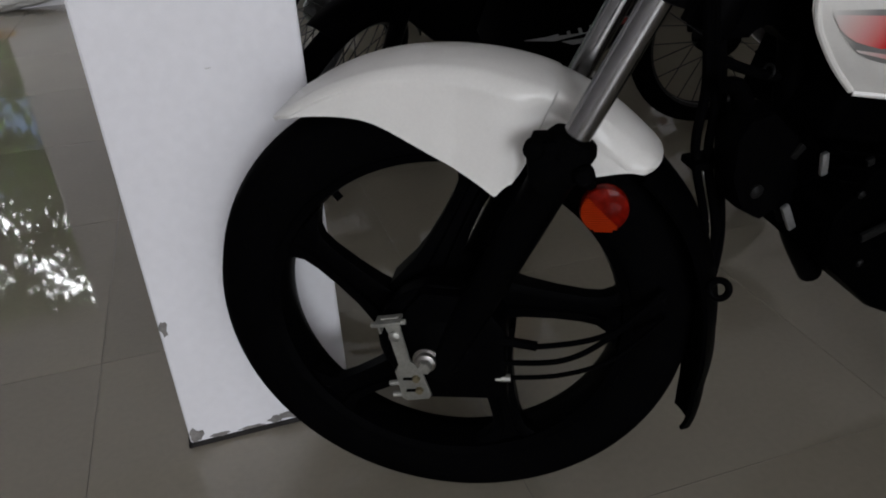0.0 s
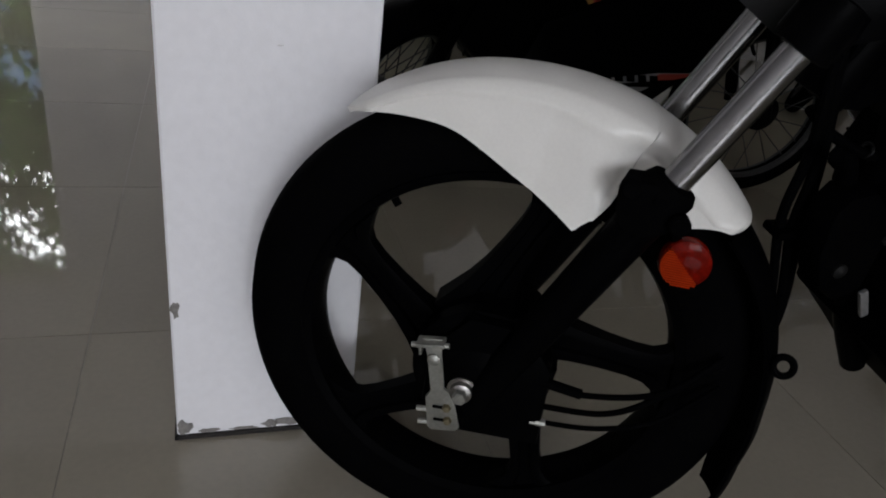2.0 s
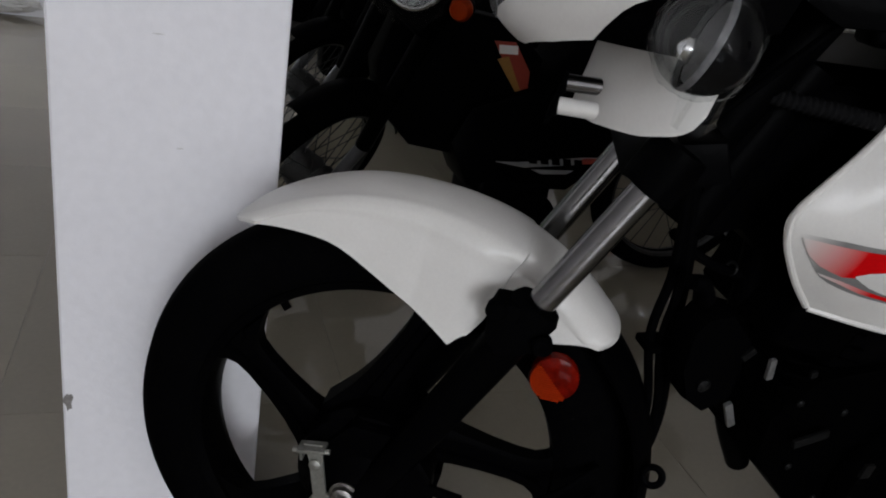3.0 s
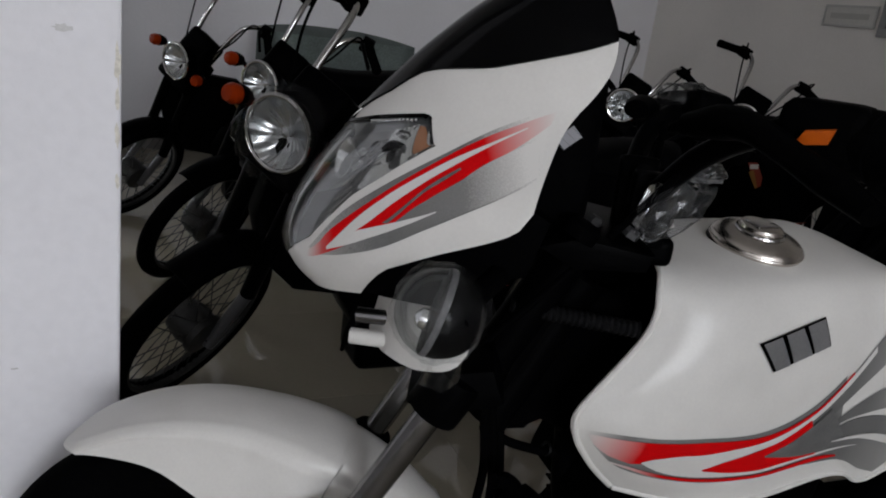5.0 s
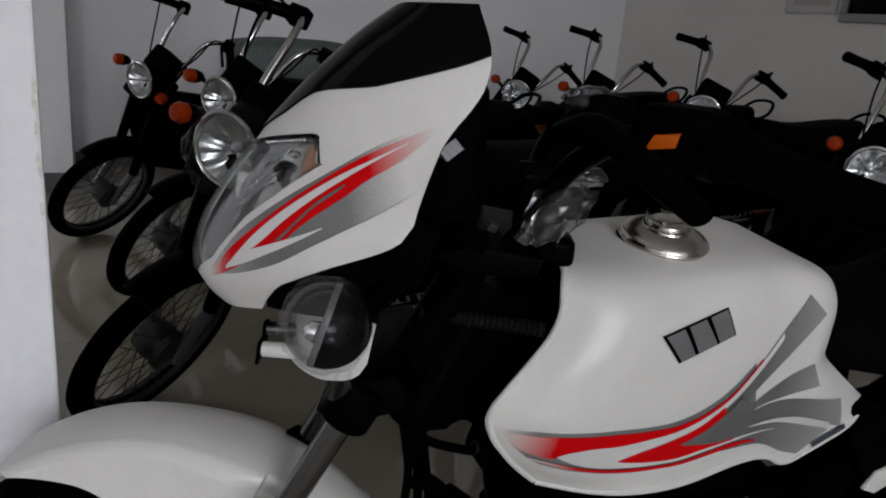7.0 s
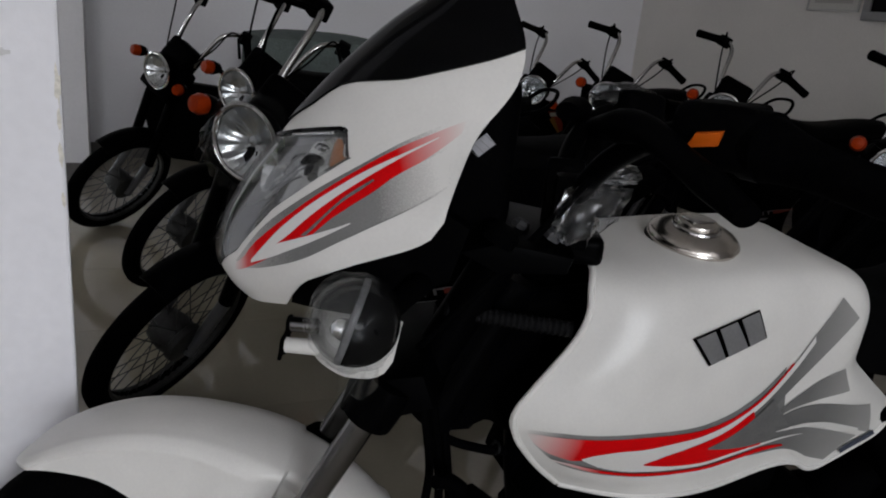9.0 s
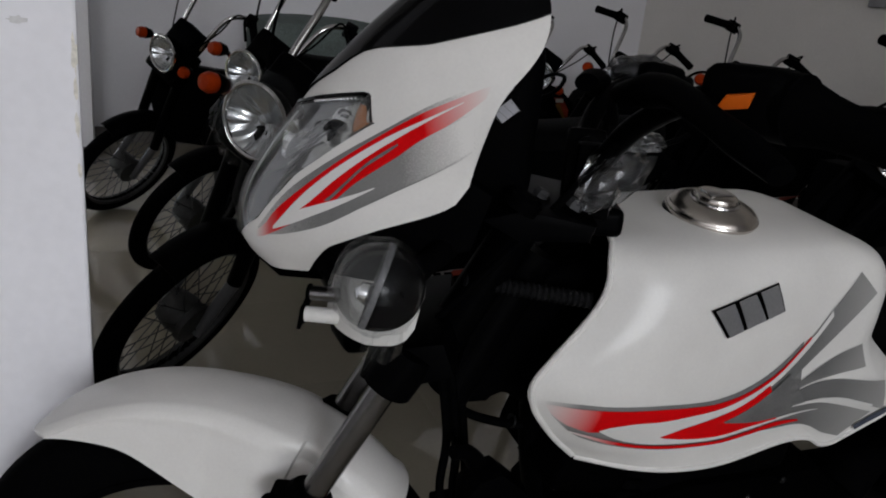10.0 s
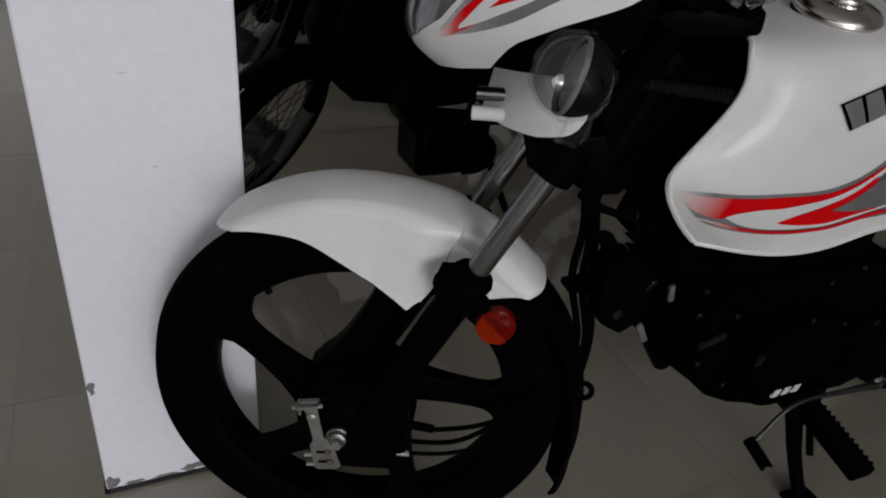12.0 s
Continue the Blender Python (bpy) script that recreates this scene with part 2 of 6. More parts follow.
floor = tagged(part("floor", b_box((XL - 0.2, YF - 0.2, -0.10), (XR + 0.2, YB + 0.2, -0.0012), 0), GROUT, smooth=False),
               "polished cream floor tiles with thin dark joints", "floor", kind="structure")
wall("wall_north", (-0.225, YB, -0.006), (XR, YB + 0.2, HIGH))
# east wall: warmer, slightly darker paint, its dimmer light put into the colour
wall("wall_east", (XR, -1.5, -0.006), (XR + 0.2, YB + 0.2, HIGH), material("dimmed_cream_wall_paint", (0.83, 0.80, 0.755), 0.85, 0, 0, 0.02, 60, 0.15, 0.3, 0.05, 1.3))
wall("wall_west", (XL - 0.2, YF, -0.006), (XL, YG + 0.2, HIGH))
# unseen block, added to keep daylight off the right floor and east wall
wall("unseen_south_light_block", (XS, YF - 0.2, -0.006), (XR + 0.2, -1.5, HIGH))
wall("wall_south_2", (XL - 0.2, YF - 0.2, -0.006), (-2.4, YF, HIGH))
wall("wall_south_lintel", (-2.4, YF - 0.2, 3.45), (XS, YF, HIGH))
wall("wall_garden_lintel", (XL, YG, 2.12), (-0.62, YG + 0.2, HIGH))
wall("wall_garden_side", (XL, YG, -0.006), (-2.9, YG + 0.2, 2.12))
wall("wall_garden_side_2", (-1.38, YG, -0.006), (-0.62, YG + 0.2, 2.12))
wall("ceiling", (XL - 0.2, YF - 0.2, HIGH), (XR + 0.2, YB + 0.2, HIGH + 0.1), CEIL)
wall("pilaster", (-0.62, 4.83, -0.006), (-0.225, YB + 0.2, HIGH))
for name, lo, hi in (("baseboard_north", (-0.225, YB - 0.012, 0.0), (XR, YB, 0.10)), ("baseboard_pilaster", (-0.63, 4.818, 0.0), (-0.215, 4.83, 0.10)), ("baseboard_east", (XR - 0.012, -1.5, 0.0), (XR, YB - 0.012, 0.10))):
    wall(name, lo, hi, SKIRT)

YELLOWED = material("yellowed_plaster", (0.70, 0.67, 0.60), 0.85, 0, 0, 0.15, 200, 0.2)
# the square pillar that the front wheel stands against, its foot chipped
pillar_skin = bmesh.new()
rings(pillar_skin, [[Vector((x, y, z)) for x, y in ((-0.441, 1.30), (-0.441, 1.071), (-0.438, 1.068), (xr - 0.004, 1.068), (xr - 0.001, 1.069), (xr, 1.072), (xr - 0.026, 1.30))]
                    for z, xr in ((0.007, -0.178), (HIGH, -0.178))])
pillar = part("pillar", pillar_skin, PILLARPAINT, smooth=False)
tagged(pillar, "square white painted pillar with chipped edges at its foot", "pillar", kind="structure")


def chip(name, at, size, seed, mat=DIRT, along=(1, 0, 0), up=(0, 0, 1)):
    """A flake of missing paint: a thin uneven patch set a hair proud of the face."""
    rnd = random.Random(seed)
    a, b = Vector(along), Vector(up)
    n = a.cross(b)
    bm, loop = bmesh.new(), []
    for k in range(14):
        t = 2 * math.pi * k / 14
        r = 1 + rnd.uniform(-0.35, 0.3)
        loop.append(Vector(at) + a * size[0] * r * math.cos(t) + b * size[1] * r * math.sin(t))
    rings(bm, [loop, [p + n * 0.0012 for p in loop]])
    return part(name, bm, mat, pillar, smooth=False)


chip("chip", (-0.434, 1.0675, 0.232), (0.006, 0.013), 1)
chip("chip", (-0.430, 1.0675, 0.021), (0.010, 0.014), 2)
chip("chip", (-0.305, 1.0675, 0.016), (0.012, 0.007), 3)
chip("chip", (-0.270, 1.0675, 0.018), (0.024, 0.009), 4)
chip("chip", (-0.395, 1.0675, 0.012), (0.014, 0.004), 6)
chip("chip", (-0.345, 1.0675, 0.011), (0.022, 0.003), 7)
chip("chip", (-0.1845, 1.085, 0.13), (0.006, 0.05), 8, DIRT, (0, 1, 0))
for k, (z, h, w) in enumerate(((0.985, 0.022, 0.0035), (0.945, 0.012, 0.0025), (0.90, 0.016, 0.003), (0.845, 0.009, 0.0025))):
    chip("worn_edge", (-0.1825, 1.0675, z), (w, h), 40 + k, YELLOWED)
for k, (x, z, w, h) in enumerate(((-0.376, 0.86, 0.012, 0.003), (-0.405, 0.90, 0.006, 0.003), (-0.325, 0.735, 0.006, 0.001), (-0.30, 0.60, 0.004, 0.001), (-0.24, 1.02, 0.010, 0.004))):
    chip("scuff", (x, 1.0677, z), (w, h), 20 + k, material("scuffed_paint", (0.62, 0.615, 0.61), 0.8, 0, 0, 0.1, 150))
part("joint", merge(b_box((-0.443, 1.064, 0.0), (-0.182, 1.069, 0.0075), 0), b_box((-0.4445, 1.064, 0.0), (-0.440, 1.30, 0.0075), 0)), GAP, pillar, smooth=False)


# ---- the white motorcycle ----
def frame_of(origin, forward, left):
    f, l = Vector(forward).normalized(), Vector(left).normalized()
    u = f.cross(l).normalized()
    l = u.cross(f)
    return Matrix((( f.x, l.x, u.x, origin[0]), (f.y, l.y, u.y, origin[1]), (f.z, l.z, u.z, origin[2]), (0, 0, 0, 1)))


TURN, LEAN = radians(26.0), radians(0.2)
# the steered front: forward, left and up from the wheel's centre
STEER = frame_of((-0.058, 0.863, 0.307), (-math.cos(TURN), math.sin(TURN), 0),
                 (-math.sin(TURN) * math.cos(LEAN), -math.cos(TURN) * math.cos(LEAN), math.sin(LEAN)))
SIDE = radians(6.5)
# the frame and engine, leaning on the side stand: forward, left and up from the ground under the middle plane
BODY = frame_of((0, 0.84, 0), (-1, 0, 0), (0, -math.cos(SIDE), -math.sin(SIDE)))
WR = 0.307

bike = thing("motorcycle", "pearl white motorcycle with red and grey stripes beside a pillar", "motorcycle", m=Matrix.Translation((0.4, 0.8, 0)))


def s_part(name, bm, mat, parent=bike, label="", **k):
    return part(name, moved(bm, STEER), mat, parent, label, **k)


def b_part(name, bm, mat, parent=bike, label="", **k):
    return part(name, moved(bm, BODY), mat, parent, label, **k)


LEFT = (0, 1, 0)
# front wheel
def tyre_profile(radius, half, rim):
    pts = [(rim, -half * 0.62), (rim + 0.012, -half * 0.92), (rim + 0.035, -half), (radius - 0.022, -half * 0.86), (radius - 0.008, -half * 0.55), (radius, 0)]
    return pts + [(r, -h) for r, h in pts[-2::-1]]


rim_part = s_part("front_wheel", b_lathe([(0.2130, -0.0115), (0.215, -0.020), (0.218, -0.030), (0.229, -0.034), (0.231, -0.030), (0.224, -0.024), (0.216, -0.010), (0.216, 0.010),
                                         (0.224, 0.024), (0.231, 0.030), (0.229, 0.034), (0.218, 0.030), (0.215, 0.020), (0.2130, 0.0115)], LEFT, n=80, cap=False, close=True), SATINBLACK, bike, "black five-spoke cast alloy front wheel")
s_part("tyre", b_lathe(tyre_profile(WR, 0.040, 0.222), LEFT, n=96, cap=False), RUBBER, rim_part, "black rubber tyre")


def spoke(angle, aside=-0.043, left=0.017):
    """One cast spoke, set beside the wheel's centre so that the five swirl: broad at the hub, flared into the rim, a groove along its face."""
    rows = [(0.020, 0.042, 0.020), (0.065, 0.028, 0.016), (0.095, 0.0225, 0.013), (0.13, 0.0195, 0.0112), (0.165, 0.0185, 0.0105), (0.185, 0.0205, 0.0105), (0.197, 0.027, 0.011), (0.205, 0.038, 0.0115), (0.2135, 0.052, 0.0115)]
    line = [(r, w, d) for r, w, d in rows]
    loops = []
    for r, w, d in line:
        loops.append([(r, -w, -d), (r, -w, d * 0.85), (r, -w * 0.72, d), (r, -w * 0.40, d), (r, -w * 0.28, d - 0.005), (r, w * 0.28, d - 0.005),
                      (r, w * 0.40, d), (r, w * 0.72, d), (r, w, d * 0.85), (r, w, -d)])
    c, s = math.cos(angle), math.sin(angle)
    loops = [[Vector((r * c - (w + aside) * s, d + left, r * s + (w + aside) * c)) for r, w, d in loop] for loop in loops]
    return rings(bmesh.new(), loops)


for turn in (43, 115, 187, 259, 331):
    s_part("spoke", spoke(radians(turn)), SATINBLACK, rim_part)
s_part("hub", b_lathe([(0.02, -0.07), (0.045, -0.068), (0.062, -0.05), (0.078, -0.03), (0.080, 0.03), (0.076, 0.045), (0.03, 0.048)], LEFT, n=36), SATINBLACK, rim_part)

# brake plate with its arm, bracket and cables
plate = s_part("brake_plate", b_lathe([(0.074, 0.046), (0.080, 0.052), (0.080, 0.072), (0.072, 0.080), (0.045, 0.086), (0.030, 0.096), (0.014, 0.098)], LEFT, n=40), SATINBLACK, bike)

# mudguard: arc round the tyre, skirts down to the edge radius
MUDEDGE = [(50, 0.325), (57.5, 0.3235), (61, 0.3185), (66.5, 0.306), (74.5, 0.289), (77, 0.282), (81, 0.266), (88.5, 0.243), (97, 0.226), (106.5, 0.212), (111.5, 0.207), (112.5, 0.25), (114, 0.292), (118, 0.296),
           (121, 0.268), (124, 0.258), (127, 0.266), (131, 0.290), (134, 0.306), (137, 0.318)]
MUDTOP = [(50, 0.325), (55, 0.329), (65, 0.332), (80, 0.337), (95, 0.340), (110, 0.342), (125, 0.340), (137, 0.336)]
# how far the shoulder lies below the crown
MUDDROP = [(50, 0.008), (70, 0.011), (80, 0.016), (90, 0.022), (100, 0.028), (110, 0.033), (137, 0.036)]


def mudguard(u, v):
    deg = 53.6 + 83.4 * u
    side = -1 if v < 0.5 else 1
    s = abs(2 * v - 1)
    top, edge = smooth_table(MUDTOP, deg), smooth_table(MUDEDGE, deg)
    full = min(1, ((deg - 53.2) / 7) ** 0.5, ((139.5 - deg) / 4) ** 0.5)
    wide = (0.056 + 0.010 * max(0, min(1, (deg - 95) / 15)) * (deg < 113)) * full
    drop = min(smooth_table(MUDDROP, deg), max(0.003, top - edge - 0.003))
    if s < 0.62:
        a = s / 0.62
        r = top - (drop - 0.003) * (1 - math.cos(a * math.pi / 2)) - 0.003 * a ** 6
        y = wide * math.sin(a * math.pi / 2) ** 0.9
    else:
        a = (s - 0.62) / 0.38
        knee = top - drop
        r = knee + (min(edge, knee - 0.003) - knee) * a
        y = wide + 0.165 * max(0, knee - edge) * a
    # a crease along the crown and along the shoulder, and the dent that clears the fork
    if s < 0.62:
        r += 0.0010 * math.exp(-((s - 0.36) / 0.05) ** 2) * full ** 4
    y += 0.0016 * math.exp(-((s - 0.60) / 0.035) ** 2) * max(0, min(1, (deg - 57) / 8, (135 - deg) / 4))
    y -= 0.021 * math.exp(-((deg - 114.5) / 5.5) ** 2) * math.exp(-((s - 0.68) / 0.19) ** 2)
    c, q = math.cos(radians(deg)), math.sin(radians(deg))
    return Vector((r * c, side * y, r * q))


mud = s_part("front_mudguard", b_grid(mudguard, 130, 56, 0.0025), PEARL, bike, "glossy pearl white front mudguard")

def lip_at(deg, r):
    return Vector((r * math.cos(radians(deg)), -0.036, r * math.sin(radians(deg))))


s_part("lip", b_tube([lip_at(84, 0.318), lip_at(90, 0.3275), lip_at(99, 0.331), lip_at(106, 0.3315), lip_at(107.5, 0.322)], 0.0045, 10, 30), PEARL, mud)

# fork
def fork_at(u):
    return Vector((-0.148 - (u - 0.272) * 0.50, 0, u))


for side in (1, -1):
    off = Vector((0, 0.090 * side, 0))
    leg = s_part("fork_leg", b_tube([fork_at(-0.035) + off, fork_at(0.06) + off, fork_at(0.2) + off, fork_at(0.272) + off], [0.017, 0.021, 0.023, 0.024], 20, 24), SATINBLACK, bike)
    s_part("stanchion", b_tube([fork_at(0.27) + off, fork_at(0.435) + off], 0.0148, 24), FORKCHROME, bike, "bright chromed fork stanchion")
    s_part("dust_seal", b_lathe([(0.017, 0.0), (0.027, 0.002), (0.028, 0.016), (0.024, 0.024), (0.017, 0.026)], (-0.447, 0, 0.894), fork_at(0.252) + off, 24), RUBBER, leg)
    s_part("clamp", b_lathe([(0.02, 0), (0.028, 0.002), (0.029, 0.035), (0.027, 0.05), (0.018, 0.052)], (-0.447, 0, 0.894), fork_at(0.408) + off, 24), SATINBLACK, bike)

# fairing shell: sections from the nose round to the side
UP0 = -0.012
NOSE = [(0.49, -0.105), (0.505, -0.070), (0.523, -0.045), (0.548, -0.036), (0.587, -0.045), (0.633, -0.070), (0.674, -0.101), (0.69, -0.110), (0.746, -0.158), (0.793, -0.206), (0.83, -0.255)]
BACKEDGE = [(0.49, -0.19), (0.53, -0.215), (0.565, -0.235), (0.60, -0.262), (0.62, -0.274), (0.65, -0.279), (0.68, -0.288), (0.705, -0.297), (0.735, -0.322), (0.76, -0.332), (0.786, -0.331), (0.83, -0.312)]
HALF = [(0.49, 0.105), (0.53, 0.142), (0.56, 0.162), (0.595, 0.167), (0.625, 0.170), (0.655, 0.154), (0.685, 0.129), (0.726, 0.109), (0.78, 0.092), (0.83, 0.064)]


def shell(q, up, out=0.0):
    side = -1 if q < 0 else 1
    a = abs(q) * math.pi / 2
    f, b, w = smooth_table(NOSE, up), smooth_table(BACKEDGE, up), smooth_table(HALF, up)
    return Vector((f + (b - f) * (1 - math.cos(a)) + out * math.cos(a), UP0 + side * ((w + out) * math.sin(a)), up))


LENSLOW = [(0, 0.519), (0.15, 0.527), (0.30, 0.545), (0.416, 0.568), (0.457, 0.594), (0.485, 0.619), (0.539, 0.6365), (0.577, 0.651), (0.61, 0.661), (0.64, 0.670)]
LENSTOP = [(0, 0.668), (0.2, 0.676), (0.33, 0.684), (0.465, 0.691), (0.548, 0.695), (0.570, 0.693), (0.64, 0.6725)]
SCREENLOW = [(0, 0.682), (0.1, 0.686), (0.246, 0.706), (0.282, 0.719), (0.332, 0.729), (0.40, 0.734), (0.481, 0.737), (0.612, 0.742), (0.742, 0.754), (0.883, 0.767), (1, 0.779)]
SCREENTOP = [(0, 0.815), (0.3, 0.819), (0.6, 0.820), (1, 0.822)]
COWLLOW = [(0, 0.505), (0.3, 0.508), (0.55, 0.520), (0.70, 0.530), (0.72, 0.545), (0.74, 0.562), (0.85, 0.588), (0.94, 0.606), (0.975, 0.615), (0.99, 0.622), (1, 0.634)]


def between(low, high, q0, q1, out=0.0):
    def f(u, v):
        q = q0 + (q1 - q0) * u
        a, b = lerp_table(low, abs(q)), lerp_table(high, abs(q))
        return shell(q, a + (b - a) * v, out)
    return f


MIDLINE_LOW = LENSLOW + [(0.8, 0.700), (1, 0.715)]
MIDLINE_TOP = LENSTOP + [(0.643, 0.6705), (0.8, 0.700), (1, 0.715)]
cowl = s_part("fairing", merge(b_grid(between(COWLLOW, MIDLINE_LOW, -1, 1), 120, 12, 0.003), b_grid(between(MIDLINE_TOP, SCREENLOW, -1, 1), 200, 8, 0)), PEARL, bike, "pearl white headlamp fairing")
s_part("windscreen", b_grid(between(SCREENLOW, SCREENTOP, -1, 1, 0.003), 48, 12, 0.003), GLOSSBLACK, bike, "glossy black visor above the headlamp")
lens = s_part("headlamp_lens", b_grid(between(LENSLOW, LENSTOP, -0.64, 0.64, 0.003), 48, 14, 0.002), LENS, bike, "clear headlamp lens")

# tank cover: a skin between four edges of the side view, mirrored
TF = [(0.350, 0.596), (0.297, 0.647), (0.260, 0.703), (0.272, 0.740), (0.323, 0.806), (0.336, 0.838), (0.338, 0.858), (0.352, 0.874)]
TB = [(0.895, 0.650), (0.797, 0.716), (0.758, 0.748), (0.752, 0.785), (0.752, 0.822), (0.742, 0.848), (0.725, 0.864), (0.706, 0.872)]
TL = [(0.350, 0.596), (0.392, 0.594), (0.470, 0.588), (0.550, 0.587), (0.640, 0.604), (0.690, 0.602), (0.722, 0.585), (0.755, 0.589), (0.895, 0.650)]
TT = [(0.352, 0.874), (0.44, 0.883), (0.54, 0.886), (0.64, 0.885), (0.706, 0.872)]


def along(points):
    p = [Vector((x, h, 0)) for x, h in points]
    line = spline(p, 60)
    return lambda t: line[min(58, int(t * 59))].lerp(line[min(58, int(t * 59)) + 1], t * 59 - min(58, int(t * 59)))


tf, tb, tl, tt = along(TF), along(TB), along(TL), along(TT)


def tank_skin(u, s):
    e = 1 - (1 - s) ** 1.9
    c = (1 - u) * tf(e) + u * tb(e) + (1 - e) * tl(u) + e * tt(u) - ((1 - u) * (1 - e) * tl(0) + u * (1 - e) * tl(1) + (1 - u) * e * tt(0) + u * e * tt(1))
    ends = 1 - max(0, 1 - u / 0.32) ** 2.6, 1 - max(0, 1 - (1 - u) / 0.14) ** 2.2
    wide = 0.082 + 0.050 * ends[0] * (0.4 + 0.6 * ends[1])
    if s < 0.3:
        w = wide * (0.93 + 0.07 * math.sin(s / 0.3 * math.pi / 2))
    else:
        w = wide * max(0, 1 - ((s - 0.3) / 0.7) ** 2.3) ** 0.62
    # the lip along the front and lower edge
    w -= 0.0008 * math.exp(-((u - 0.047) / 0.014) ** 2) * (s < 0.9) + 0.0010 * math.exp(-((s - 0.05) / 0.016) ** 2)
    return Vector((-c.x, w, c.y))


def tank_side(side):
    def f(u, v):
        s = max(0, (v - 0.06) / 0.94)
        p = tank_skin(u, s)
        if v < 0.06:
            p += Vector((0, -0.022 * (1 - v / 0.06), 0.004 * (1 - v / 0.06)))
        p.y *= side
        return p
    return f


tank = b_part("fuel_tank", merge(b_grid(tank_side(1), 110, 60, 0.002), b_grid(tank_side(-1), 40, 24, 0.002)), PEARL, bike, "pearl white fuel tank")

for name, pts in (("front_bead", [tank_skin(0.006, 0.02 + 0.9 * k / 14) for k in range(15)]), ("lower_bead", [tank_skin(0.006 + 0.985 * k / 24, 0.012) for k in range(25)])):
    b_part(name, b_tube(pts, 0.0038, 8, 60), PEARL, tank)


# inside of the fairing, instrument housing and label
def inner(u, v):
    q = 0.70 + 0.30 * u
    return shell(q, 0.530 + (0.80 - 0.530) * v, -0.007)


s_part("inner_fairing", merge(b_grid(inner, 8, 14, 0.004),
                              moved(b_box((-0.335, UP0 - 0.080, 0.600), (-0.235, UP0 + 0.085, 0.755), 0.022, 3), Matrix()),
                              b_plate([(-0.160, 0.530), (-0.185, 0.528), (-0.285, 0.560), (-0.300, 0.615), (-0.275, 0.628), (-0.168, 0.566)], UP0 + 0.055, UP0 + 0.108, 0.004)), PLASTIC, bike)
tag_label = s_part("paper_label", b_plate([(-0.291, 0.690), (-0.300, 0.681), (-0.314, 0.694), (-0.305, 0.703)], UP0 + 0.0985, UP0 + 0.0995, 0), PAPER, bike, "small white printed label")
for k in range(4):
    off = k * 0.0050
    s_part("printed_line", b_plate([(-0.289 - off * 0.95, 0.689 + off * 0.87), (-0.2905 - off * 0.95, 0.6875 + off * 0.87), (-0.3005 - off, 0.6800 + off * 0.85), (-0.2990 - off, 0.6815 + off * 0.85)],
                                   UP0 + 0.0996, UP0 + 0.1, 0), GREYDECAL, tag_label)

# headlamp: pale rim, dark bowl, faceted reflector, chrome strip and an amber corner behind the lens
def lamp_skin(q0, q1, v0, v1, depth=0.0, wave=0.0, n=9.5):
    def f(u, v):
        q = q0 + (q1 - q0) * u
        w = v0 + (v1 - v0) * v
        q = min(0.638, q + 0.066 * (1 - w) * max(0, min(1, (q - 0.3) / 0.25)))
        a, b = lerp_table(LENSLOW, abs(q)) + 0.004, lerp_table(LENSTOP, abs(q)) - 0.004
        p = shell(q, a + (b - a) * w, -0.003)
        rim = min(1, 12 * min(w, 1 - w) + 0.15)
        return p - Vector((depth * rim + wave * abs(math.sin(u * n + 2 * v)), 0, 0))
    return f


lamp = s_part("headlamp_bowl", b_grid(lamp_skin(-0.605, 0.605, 0, 1, 0.012), 60, 14), material("grey_lamp_bowl", (0.09, 0.092, 0.095), 0.35, 0.5, 0, 0.12, 40, 0, 0.5, 0.35, 22), bike)
s_part("bowl_rim", b_grid(lamp_skin(0.02, 0.13, 0.03, 0.95, 0.001), 10, 16, 0.001), material("pale_lamp_rim", (0.48, 0.49, 0.50), 0.35, 0.4, 0, 0.06, 60, 0, 0.5, 0.15, 20), lamp)
DARKBOWL = material("dark_lamp_bowl", (0.010, 0.010, 0.011), 0.25, 0.3, 0, 0.2, 90, 0, 0.3)
s_part("dark_panel", b_grid(lamp_skin(0.24, 0.398, 0.02, 0.46, 0.006), 12, 8, 0.001), DARKBOWL, lamp)
s_part("chrome_strip", b_grid(lamp_skin(0.398, 0.411, 0.0, 0.55, 0.002), 3, 8, 0.001), CHROME, lamp)
for q, w, r in ((0.27, 0.72, 0.020), (-0.27, 0.72, 0.020), (0.37, 0.66, 0.013)):
    c = lamp_skin(q, q, w, w, 0.010)(0, 0)
    s_part("reflector", b_lathe([(0.004, -0.016), (r * 0.6, -0.012), (r * 0.9, -0.003), (r, 0.005), (r * 0.96, 0.005), (r * 0.5, -0.009), (0.003, -0.012)], (0.75, 0.45 if q > 0 else -0.45, 0.25), c, 24, False), BRIGHTREF, lamp)
for k in range(9):
    w = 0.08 + 0.075 * k
    a, b = lamp_skin(0.412 - 0.004 * k, 0.412 - 0.004 * k, w, w, 0.001)(0, 0), lamp_skin(0.438 - 0.004 * k, 0.438 - 0.004 * k, w + 0.03, w + 0.03, 0.001)(0, 0)
    s_part("reflector_rib", b_tube([a, b], 0.0016, 8), CHROME if k % 2 else DARKBOWL, lamp)
s_part("side_reflector", b_grid(lamp_skin(0.412, 0.522, 0.02, 0.92, 0.004, 0.007, 11), 44, 18), BRIGHTREF, lamp)
